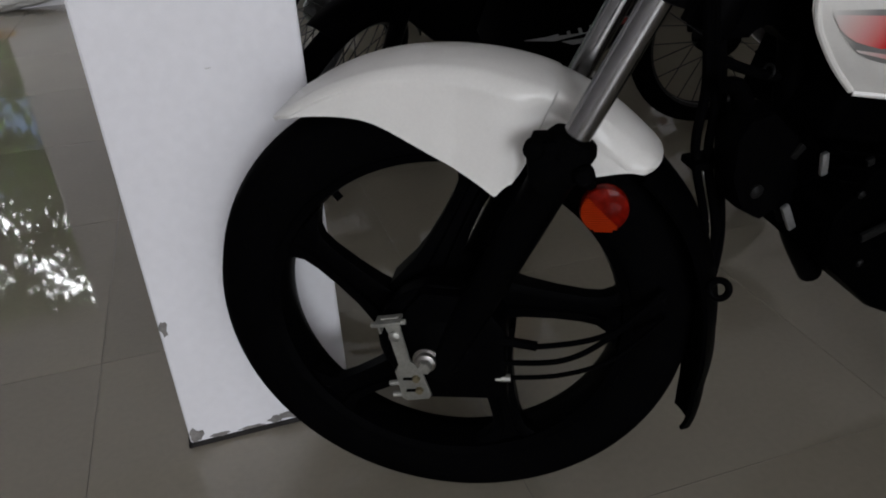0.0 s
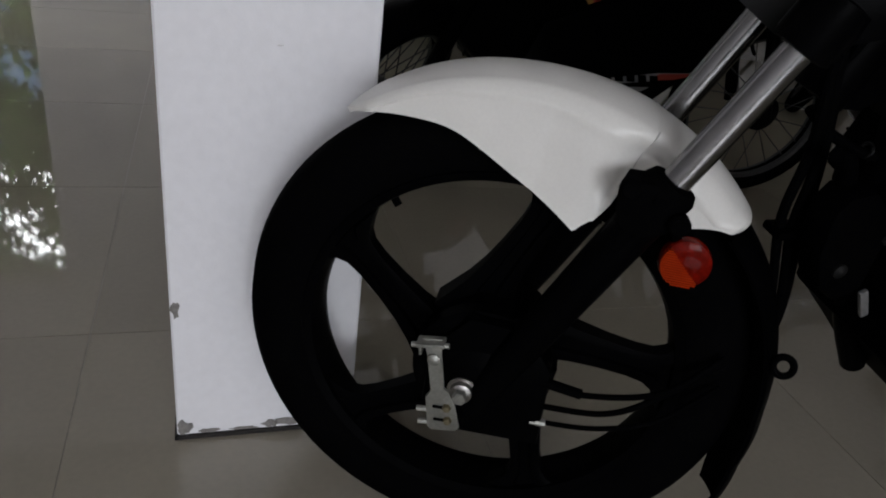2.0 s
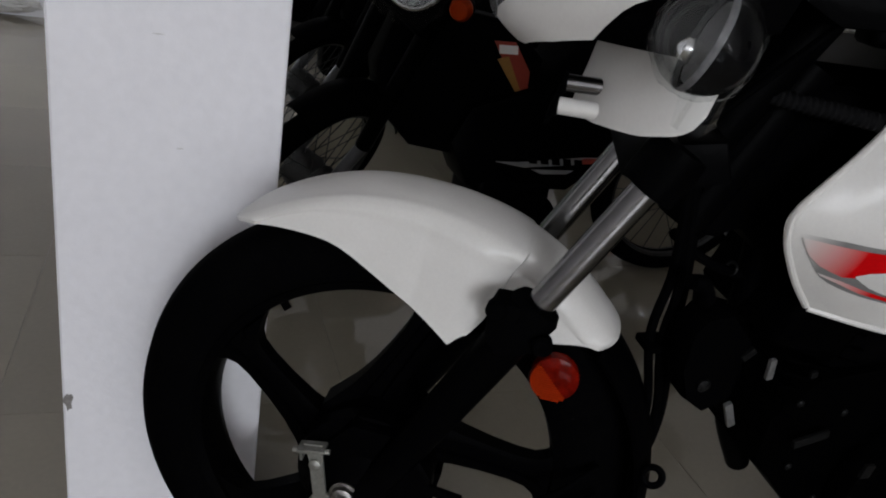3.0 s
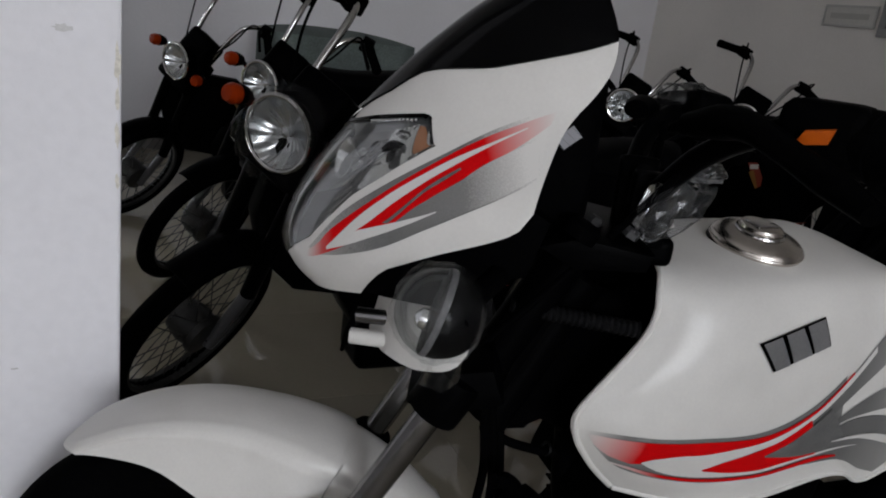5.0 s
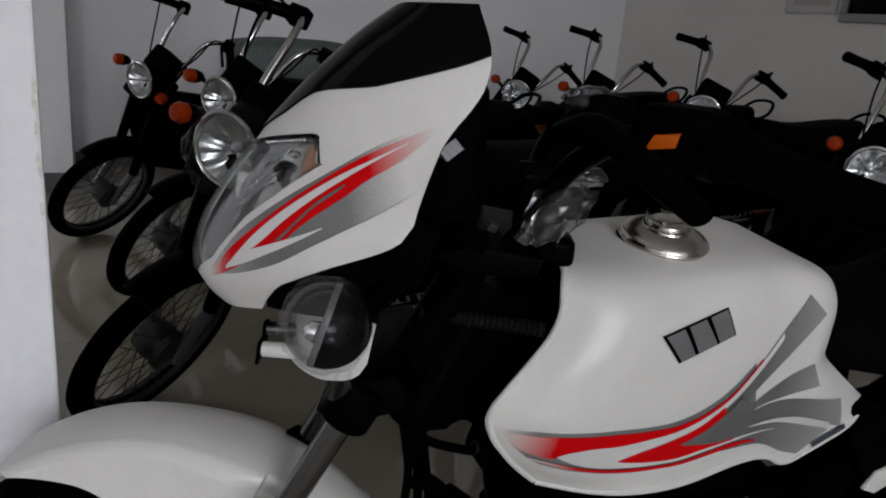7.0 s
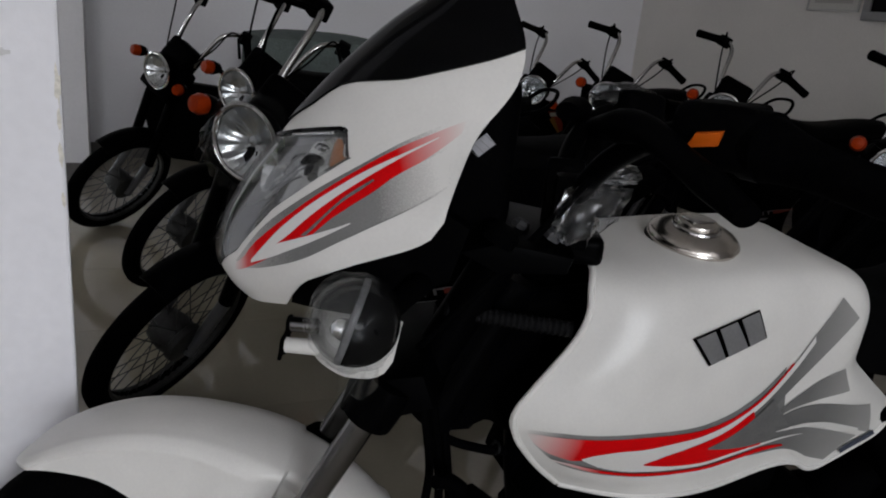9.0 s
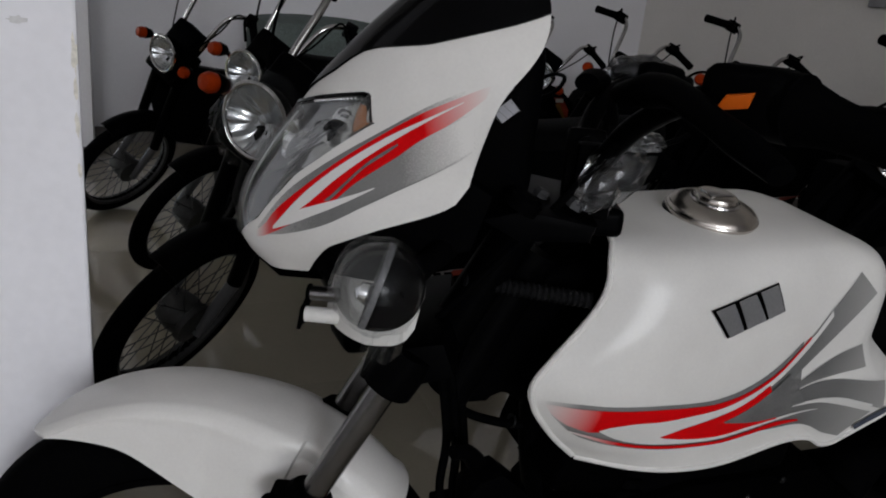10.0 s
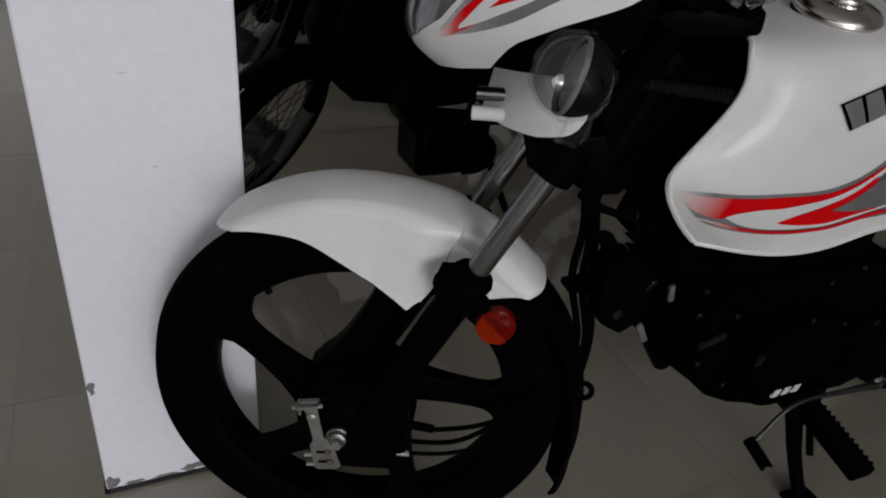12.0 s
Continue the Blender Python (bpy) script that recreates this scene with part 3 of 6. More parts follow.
for q0, q1, v0, v1, thick in ((0.455, 0.507, 0.62, 0.50, 0.0045), (0.488, 0.498, 0.26, 0.40, 0.0035), (0.405, 0.470, 0.46, 0.66, 0.0012), (0.412, 0.452, 0.30, 0.52, 0.0012), (0.40, 0.435, 0.72, 0.80, 0.0015), (0.46, 0.505, 0.82, 0.76, 0.0013)):
    a, b = lamp_skin(q0, q0, v0, v0, 0.001)(0, 0), lamp_skin(q1, q1, v1, v1, 0.001)(0, 0)
    s_part("strut", b_tube([a, a.lerp(b, 0.5) + Vector((0.002, 0, 0.002)), b], [thick, thick * 1.3, thick * 0.8], 8), DARKBOWL, lamp)
s_part("amber_corner", b_grid(lamp_skin(0.536, 0.585, 0.05, 0.86, -0.001), 6, 8), material("pale_amber_lens", (0.46, 0.20, 0.10), 0.25, 0.2, 0, 0.1, 300), lamp, "pale amber corner lamp")
s_part("end_strip", b_grid(lamp_skin(0.586, 0.604, 0.02, 0.95, -0.001), 3, 8), BRIGHTREF, lamp)
s_part("corner_strip", b_grid(lamp_skin(0.523, 0.533, 0.06, 0.90, -0.001), 2, 6, 0.001), BRIGHTREF, lamp)


def brow(u, v):
    q = -0.56 + 1.12 * u
    t = lerp_table(LENSTOP, abs(q))
    return shell(q, t - 0.0022 + 0.0030 * v, 0.0036)


s_part("lamp_trim", b_grid(brow, 60, 2, 0.0012), GLOSSBLACK, lamp)
for k in range(13):
    q = 0.33 + 0.0165 * k
    s_part("trim_stud", b_lathe([(0.0002, -0.0014), (0.0014, -0.0008), (0.0016, 0), (0.0012, 0.001), (0.0003, 0.0014)], (0.8, 0.5, 0), shell(q, lerp_table(LENSTOP, q) - 0.0050, 0.0036), 8), REFLECTOR, lamp)

# lower cowl, the pipe that points forward from it
def lower_cowl(u, v):
    q = -1 + 2 * u
    a = abs(q) * math.pi / 2
    low = lerp_table([(0, 0.452), (0.4, 0.452), (0.7, 0.458), (0.9, 0.468), (0.96, 0.476), (1, 0.488)], abs(q))
    high = lerp_table([(0, 0.540), (0.3, 0.545), (0.55, 0.550), (0.7, 0.548), (0.8, 0.540), (1, 0.530)], abs(q))
    up = low + (high - low) * v
    return Vector((-0.137 - 0.104 * (1 - math.cos(a)) - 0.016 * v * (1 - 0.6 * abs(q)), (0.124 + 0.006 * v) * math.sin(a) ** 1.4 * (1 if q > 0 else -1), up))


s_part("lower_cowl", b_grid(lower_cowl, 48, 10, 0.003), PEARL, bike, "pearl white lower cowl")
pipe = s_part("pipe", b_tube([(-0.178, 0.057, 0.463), (-0.121, 0.052, 0.460)], 0.0083, 20), PEARL, bike, "short white tube with a black end ring")
s_part("end_ring", b_torus(0.0084, 0.0024, (0.98, -0.10, -0.05), (-0.122, 0.052, 0.460), 24, 8), PLASTIC, pipe)
s_part("upper_tube", b_tube([(-0.172, 0.050, 0.484), (-0.125, 0.046, 0.481)], 0.0080, 18), FORKCHROME, pipe, "dull metal tube above the white one")
s_part("upper_ring", b_torus(0.0080, 0.0022, (0.98, -0.10, -0.05), (-0.126, 0.046, 0.481), 20, 8), PLASTIC, pipe)
s_part("tag", b_tube([(-0.126, 0.040, 0.480), (-0.120, 0.046, 0.458), (-0.116, 0.048, 0.440)], [0.003, 0.004, 0.002], 8), PLASTIC, bike)

# indicators in loose clear bags
def ball(half, r0=0.0):
    return [(max(0.0006, 0.0372 * math.sin(a)), 0.0385 * math.cos(a) * half) for a in [math.pi / 2 * k / 10 for k in range(10, -1, -1)]]


def crumple(radius, seed, squash=(1, 1, 1), depth=0.12, sub=4):
    bm = bmesh.new()
    bmesh.ops.create_icosphere(bm, subdivisions=sub, radius=radius)
    for v in bm.verts:
        n = v.co.normalized()
        k = 1 + depth * noise.fractal(n * 2.6 + Vector((seed, 0, 0)), 1.0, 2.2, 4) + 0.4 * depth * abs(noise.noise(n * 7 + Vector((0, seed, 0))))
        v.co = Vector([v.co[i] * k * squash[i] for i in range(3)])
    return bm


for side in (1, -1):
    c = Vector((-0.211, 0.188 * side, 0.551))
    front = Vector((0.955, 0.03 * side, 0.28)).normalized()
    body = s_part("indicator", b_lathe(ball(-1), front, c, 28, False), GLOSSBLACK, bike, "front indicator with a clear lens, wrapped in clear film")
    s_part("lens", b_lathe(ball(0.95), front, c, 28, False), MILKY, body)
    s_part("reflector", b_lathe([(0.002, -0.010), (0.018, -0.008), (0.028, -0.003), (0.031, 0.000)], front, c, 28, False), material("dull_indicator_reflector", (0.12, 0.12, 0.12), 0.3, 0.6, 0, 0.1, 80), body)
    s_part("lens_band", b_lathe([(0.0372, -0.0015), (0.0377, -0.0008), (0.0377, 0.0035), (0.0372, 0.0042), (0.0367, 0.0015)], front, c, 36, False, close=True), material("pale_grey_band", (0.11, 0.11, 0.113), 0.45, 0, 0, 0.2, 200, 0, 0.15, 0.3, 40), body)
    s_part("bulb", b_lathe([(0.002, 0.020), (0.008, 0.016), (0.010, 0.008), (0.006, 0.0), (0.006, -0.006)], front, c + Vector((0, 0, -0.010)), 16), BRIGHTREF, body)
    s_part("stalk", b_tube([c + Vector((-0.02, -0.03 * side, 0.0)), c + Vector((-0.04, -0.075 * side, 0.004)), c + Vector((-0.05, -0.11 * side, 0.006))], [0.014, 0.011, 0.014], 14), RUBBER, body)
    bag = moved(crumple(0.0400, 3 + side, (1.0, 0.96, 1.04), 0.07, 5), Matrix.Translation(c))
    ob = s_part("film", bag, FILM, body)
    ob.visible_shadow = False

    def tail(u, v):
        return c + Vector((0.010 - 0.034 * u, 0.004 * math.sin(9 * u + 2 * v) + 0.006 * side, -0.035 - (0.021 + 0.010 * math.sin(2.6 * u + 0.4)) * v))

    ob = s_part("film_tail", b_grid(tail, 14, 6, 0.0004), FILM, body, "loose end of clear film")
    ob.visible_shadow = False

# mudflap behind the wheel, its cable ring, the side reflector
def flap(u, v):
    deg = 136.5 + 71.5 * u
    r = lerp_table([(136, 0.328), (150, 0.331), (165, 0.331), (180, 0.332), (195, 0.342), (208, 0.366)], deg)
    w = lerp_table([(134, 0.060), (160, 0.062), (185, 0.058), (198, 0.046), (205, 0.036), (208, 0.027)], deg)
    y = (2 * v - 1)
    return Vector((r * math.cos(radians(deg)), w * y, r * math.sin(radians(deg)))) - Vector((math.cos(radians(deg)), 0, math.sin(radians(deg)))) * 0.020 * y * y


s_part("mudflap", b_grid(flap, 40, 10, 0.005), PLASTIC, bike, "black plastic mudflap")
s_part("cable_ring", b_torus(0.0105, 0.0042, (0.1, 0.9, 0.3), (-0.316, 0.060, 0.081), 24, 8), SATINBLACK, bike)
disc = s_part("side_reflector", b_lathe([(0.0258, -0.010), (0.0265, -0.002), (0.0255, 0.003), (0.020, 0.0055), (0.010, 0.0068), (0.0005, 0.007)], LEFT, (-0.182, 0.078, 0.187), 40), REDREF, bike, "round orange-red side reflector")
ribs = []
for k in range(16):
    z = -0.0225 + 0.0026 * k
    half = math.sqrt(0.0245 ** 2 - z * z)
    back = max(-half, min(half, 0.002 + 0.95 * z))
    ribs.append(b_plate([(-0.182 + back, 0.187 + z - 0.0009), (-0.182 + half, 0.187 + z - 0.0009), (-0.182 + half, 0.187 + z + 0.0009), (-0.182 + back, 0.187 + z + 0.0009)], 0.080, 0.0851, 0))
s_part("ribs", merge(*ribs), material("deep_orange_lens", (0.27, 0.020, 0.002), 0.3, 0, 0.0, 0.08, 300, 0, 0.05), disc)
s_part("stay", b_tube([(-0.150, 0.075, 0.235), (-0.165, 0.072, 0.215), (-0.178, 0.070, 0.19)], 0.006, 8), SATINBLACK, disc)

# brake arm bracket, axle nut, cables
TILT = Matrix.Translation((0.055, 0, 0.046)) @ pose(0, 0, 0, 0, 10, 0) @ Matrix.Translation((-0.055, 0, -0.046))


def t_part(name, bm, mat, parent, label=""):
    return s_part(name, moved(bm, TILT), mat, parent, label)


brk = t_part("bracket", merge(b_plate([(0.066, 0.052), (0.044, 0.052), (0.046, 0.030), (0.047, -0.014), (0.036, -0.022), (0.031, -0.068), (0.036, -0.073), (0.064, -0.073), (0.069, -0.068), (0.068, -0.026), (0.060, -0.018), (0.062, 0.030)], 0.100, 0.1035, 0.001),
                              b_box((0.041, 0.094, 0.046), (0.072, 0.113, 0.0505), 0.001), b_box((0.0665, 0.096, 0.036), (0.0695, 0.112, 0.05), 0.001)), ZINC, bike, "zinc plated brake bracket")
for z in (-0.040, -0.058):
    t_part("slot", b_tube([(0.040, 0.1030, z), (0.060, 0.1030, z + 0.002)], 0.0042, 10, None, 0.35), GLOSSBLACK, brk)
    t_part("bolt", b_lathe([(0.0052, 0), (0.0055, 0.003), (0.004, 0.005), (0.0005, 0.0055)], LEFT, (0.044, 0.1035, z + 0.0005), 6), material("brass_bolt", (0.22, 0.19, 0.12), 0.4, 0.8), brk)
    t_part("adjuster", b_tube([(0.066, 0.1, z - 0.006), (0.080, 0.1, z - 0.006)], 0.0035, 8), ZINC, brk)
t_part("pin", b_lathe([(0.0065, 0), (0.007, 0.003), (0.003, 0.005), (0.0005, 0.005)], LEFT, (0.055, 0.1035, 0.026), 16), ZINC, brk)
t_part("clevis", b_tube([(0.036, 0.106, 0.046), (0.078, 0.106, 0.046)], 0.0032, 8), ZINC, brk)
nut = s_part("axle_nut", b_lathe([(0.0165, 0), (0.0168, 0.003), (0.013, 0.0035), (0.0125, 0.010), (0.009, 0.012), (0.0005, 0.012)], LEFT, (0.016, 0.098, -0.010), 24), STEEL, bike, "steel axle nut and washer")
s_part("bolt_head", b_lathe([(0.0085, 0), (0.0085, 0.009), (0.0075, 0.0105), (0.0005, 0.0108)], LEFT, (0.016, 0.108, -0.010), 6), ZINC, nut, flat_above=20)
s_part("screw", b_lathe([(0.004, 0), (0.0042, 0.002), (0.0025, 0.0035), (0.0004, 0.0038)], LEFT, (-0.029, 0.092, 0.001), 12), STEEL, bike)
for a, b, c, r in (((-0.070, 0.085, 0.014), (-0.118, 0.086, 0.008), (-0.200, 0.070, 0.020), 0.0035), ((-0.070, 0.085, -0.020), (-0.145, 0.085, -0.012), (-0.200, 0.070, 0.014), 0.0035), ((-0.070, 0.085, -0.043), (-0.14, 0.085, -0.035), (-0.205, 0.070, -0.018), 0.003)):
    cable = s_part("cable", b_tube([a, b, c, (c[0] - 0.06, 0.05, c[2] + 0.05)], r, 8), RUBBER, bike)
    if r > 0.003 and a[2] > 0:
        s_part("sleeve", b_tube([a, (a[0] - 0.045, 0.0855, a[2] - 0.006)], 0.0062, 10), RUBBER, cable)
s_part("cable_stop", b_tube([(-0.066, 0.086, -0.043), (-0.084, 0.086, -0.042)], 0.0048, 8), ZINC, bike)
s_part("plate_lug", merge(b_plate([(0.060, 0.030), (0.020, 0.078), (-0.045, 0.075), (-0.078, 0.030), (-0.080, -0.075), (0.035, -0.080), (0.062, -0.045)], 0.060, 0.090, 0.008)), SATINBLACK, plate)
block = s_part("fork_block", merge(b_plate([(-0.100, 0.258), (-0.106, 0.276), (-0.130, 0.277), (-0.154, 0.262), (-0.163, 0.246), (-0.157, 0.232), (-0.140, 0.225), (-0.118, 0.212), (-0.102, 0.232)], 0.074, 0.114, 0.008),
                                   b_lathe([(0.010, 0), (0.011, 0.012), (0.008, 0.016), (0.0005, 0.016)], LEFT, (-0.158, 0.108, 0.243), 16), b_lathe([(0.010, 0), (0.011, 0.010), (0.008, 0.014), (0.0005, 0.014)], LEFT, (-0.108, 0.108, 0.270), 16)), RUBBER, bike)
stem = s_part("valve", b_tube([(0.140, 0.006, 0.173), (0.127, 0.010, 0.158)], 0.005, 10), RUBBER, rim_part)
s_part("collar", b_torus(0.0045, 0.0016, (-0.62, 0.1, -0.75), (0.139, 0.0065, 0.172), 16, 6), ZINC, stem)

# yokes, bars, switch, grip and levers
s_part("lower_yoke", merge(b_plate([(-0.190, 0.420), (-0.222, 0.408), (-0.285, 0.432), (-0.270, 0.468), (-0.215, 0.455)], -0.105, 0.105, 0.008),
                           b_tube([(-0.255, 0.0, 0.40), (-0.345, 0.0, 0.585)], 0.024, 16)), SATINBLACK, bike)
top_yoke = s_part("upper_yoke", b_plate([(-0.290, 0.590), (-0.330, 0.572), (-0.395, 0.578), (-0.400, 0.596), (-0.330, 0.604)], -0.100, 0.090, 0.006), SATINBLACK, bike)
s_part("yoke_end", b_box((-0.448, -0.068, 0.556), (-0.396, -0.018, 0.588), 0.010, 3), SATINBLACK, top_yoke)
for y in (0.09, -0.09):
    s_part("fork_cap", b_lathe([(0.017, 0), (0.018, 0.012), (0.014, 0.016), (0.0005, 0.017)], (-0.447, 0, 0.894), (-0.325, y, 0.605), 16), PLASTIC, top_yoke)
s_part("ignition_lock", b_lathe([(0.020, 0), (0.020, 0.020), (0.017, 0.024), (0.0005, 0.024)], (-0.447, 0, 0.894), (-0.405, 0.01, 0.602), 20), CHROME, top_yoke)
for side in (1, -1):
    sag = Matrix.Translation((-0.003, 0, -0.011)) if side > 0 else Matrix.Translation((-0.395, 0, 0.66)) @ pose(0, 0, 0, 11, 0, 0) @ Matrix.Translation((0.395, 0, -0.66))

    def h_part(name, bm, mat, parent, label=""):
        return s_part(name, moved(bm, sag), mat, parent, label)

    bar = h_part("handlebar", b_tube([(-0.395, 0.0, 0.655), (-0.395, 0.05 * side, 0.660), (-0.415, 0.10 * side, 0.705), (-0.455, 0.15 * side, 0.738), (-0.512, 0.20 * side, 0.737), (-0.605, 0.345 * side, 0.716)], 0.011, 14, 40), SATINBLACK, bike)
    h_part("bar_clamp", b_box((-0.415, 0.03 * side - 0.012, 0.60), (-0.375, 0.03 * side + 0.012, 0.675), 0.006), SATINBLACK, bar)
    sw = h_part("switch_housing", merge(moved(b_box((-0.030, -0.036, -0.024), (0.034, 0.034, 0.026), 0.014, 3), Matrix.Translation((-0.484, 0.166 * side, 0.741)) @ pose(0, 0, 0, 0, 0, -33 * side)),
                                        b_tube([(-0.500, 0.185 * side, 0.739), (-0.509, 0.198 * side, 0.739)], 0.027, 24)), PLASTIC, bar)
    h_part("grip", b_tube([(-0.507, 0.194 * side, 0.738), (-0.545, 0.250 * side, 0.729), (-0.605, 0.345 * side, 0.716)], [0.026, 0.0185, 0.0165, 0.0165, 0.0165, 0.0165, 0.018], 20, 16), RUBBER, bar, "black rubber grip")
    h_part("lever", b_tube([(-0.398, 0.100 * side, 0.730), (-0.420, 0.160 * side, 0.740), (-0.440, 0.220 * side, 0.727), (-0.460, 0.275 * side, 0.711), (-0.466, 0.292 * side, 0.706)], [0.014, 0.020, 0.015, 0.013, 0.0145, 0.011], 14, 28, 0.75), PLASTIC, bar)
    if side > 0:
        h_part("switch_button", moved(b_plate([(0.014, -0.0055), (-0.011, -0.0055), (-0.017, 0.0055), (0.004, 0.0055)], 0, 0.006, 0.002), Matrix.Translation((-0.461, 0.191, 0.741)) @ pose(0, 0, 0, -14, 0, -36) @ pose(0, 0, 0, 0, 12, 0)), material("orange_button", (0.55, 0.10, 0.004), 0.35, 0, 0.1, 0.05, 200), sw, "orange switch button")
bag = s_part("wrapped_switch", moved(crumple(0.031, 21, (1.3, 0.95, 0.72), 0.26, 3), Matrix.Translation((-0.474, -0.182, 0.722))), WRAP, bike, "crumpled clear film round the switch", smooth=False)
bag.visible_shadow = False
bag = s_part("wrapped_lock", merge(moved(crumple(0.028, 33, (1.45, 0.62, 0.80), 0.26, 3), Matrix.Translation((-0.408, 0.076, 0.641)) @ pose(0, 0, 0, 0, 48, 0)), moved(crumple(0.015, 5, (1.5, 0.8, 0.7), 0.3, 3), Matrix.Translation((-0.428, 0.072, 0.676)))), WRAP, bike, "crumpled clear film round the ignition lock", smooth=False)
bag.visible_shadow = False
for x, y, z in ((-0.378, 0.060, 0.604), (-0.350, 0.020, 0.602)):
    s_part("yoke_nut", b_lathe([(0.009, 0), (0.0095, 0.005), (0.007, 0.009), (0.0005, 0.0095)], (-0.447, 0, 0.894), (x, y, z), 6), GREYMETAL, top_yoke, "steel clamp nut", flat_above=20)
s_part("lock_core", b_tube([(-0.398, 0.025, 0.605), (-0.402, 0.030, 0.648)], [0.024, 0.022], 14), PLASTIC, bike)
s_part("corrugated_hose", b_lathe([(0.0078 + 0.0018 * (k % 2), 0.0032 * k) for k in range(44)], (-1, 0.02, -0.05), (-0.283, 0.010, 0.501), 16), material("grey_ribbed_hose", (0.006, 0.006, 0.0065), 0.5, 0, 0, 0.15, 200, 0, 0.06, 0.1, 20), bike, "grey corrugated hose")
for pts in ([(-0.25, 0.03, 0.45), (-0.30, 0.05, 0.52), (-0.36, 0.06, 0.60), (-0.42, 0.10, 0.70)], [(-0.262, -0.02, 0.45), (-0.32, 0.01, 0.53), (-0.39, 0.02, 0.62), (-0.43, -0.10, 0.70)]):
    s_part("cable", b_tube(pts, 0.0038, 8), RUBBER, bike)

# tank fittings
def on(x, w, h):
    return Vector((-x, w, h))


CAPAXIS = (0.03, 0.065, 1)
capob = b_part("filler_cap", b_lathe([(0.049, -0.012), (0.0535, -0.006), (0.0545, 0.000), (0.0535, 0.005), (0.0495, 0.0085), (0.042, 0.0120), (0.030, 0.0142), (0.0285, 0.0144), (0.0005, 0.0144)], CAPAXIS, on(0.509, 0.0150, 0.8890), 56), CAPSTEEL, bike, "polished steel filler cap")
# black ring standing in for the shade in the gap under the cap's edge
b_part("cap_shade_ring", b_torus(0.0530, 0.0050, CAPAXIS, on(0.509, 0.0145, 0.8805), 48, 8), GLOSSBLACK, capob)
b_part("chrome_ring", b_torus(0.0268, 0.0026, CAPAXIS, on(0.509, 0.0160, 0.9036), 40, 8), CHROME, capob)
b_part("edge_ring", b_torus(0.0543, 0.0014, CAPAXIS, on(0.509, 0.0150, 0.8895), 48, 8), CAPSTEEL, capob)
b_part("lock_boss", b_lathe([(0.0248, 0), (0.0258, 0.004), (0.0240, 0.008), (0.018, 0.0095), (0.0005, 0.0097)], CAPAXIS, on(0.509, 0.0160, 0.9032), 32), CAPSTEEL, capob)
b_part("lock_flap", b_box((-0.526, 0.004, 0.9110), (-0.492, 0.027, 0.9145), 0.002), CHROME, capob)
b_part("tank_lining", b_plate([(-x, h) for x, h in [(0.39, 0.60), (0.318, 0.645), (0.280, 0.703), (0.292, 0.742), (0.342, 0.806), (0.352, 0.83), (0.70, 0.83), (0.72, 0.66), (0.60, 0.60)]], -0.072, -0.030, 0.006), PLASTIC, bike)
b_part("tank_inside", b_plate([(-x, h) for x, h in [(0.39, 0.60), (0.335, 0.66), (0.320, 0.72), (0.350, 0.76), (0.40, 0.79), (0.60, 0.80), (0.70, 0.79), (0.735, 0.77), (0.735, 0.72), (0.80, 0.665), (0.76, 0.590), (0.60, 0.60), (0.50, 0.59)]], -0.078, 0.078, 0.01), PLASTIC, bike)


# stripes laid on the paint, each a band between two curves of the side view
from mathutils.bvhtree import BVHTree


def side_surface(ob, frame_m):
    inv = frame_m.inverted()
    return BVHTree.FromPolygons([inv @ v.co for v in ob.data.vertices], [p.vertices[:] for p in ob.data.polygons])


def stripe(tree, upper, lower, lift, n=30, m=4):
    up, low = spline([(x, 0, h) for x, h in upper], n), spline([(x, 0, h) for x, h in lower], n)
    bm, rows = bmesh.new(), []
    for a, b in zip(up, low):
        row = []
        for j in range(m + 1):
            p = a.lerp(b, j / m)
            hit, normal, _, _ = tree.ray_cast(Vector((p.x, 0.6, p.z)), Vector((0, -1, 0)), 0.6)
            if hit is None:
                row.append(None)
                continue
            if normal.y < 0:
                normal = -normal
            row.append(bm.verts.new(hit + normal * lift))
        rows.append(row)
    for r, s in zip(rows, rows[1:]):
        for j in range(m):
            q = [r[j], r[j + 1], s[j + 1], s[j]]
            if None not in q:
                try:
                    bm.faces.new(q)
                except ValueError:
                    pass
    return bm


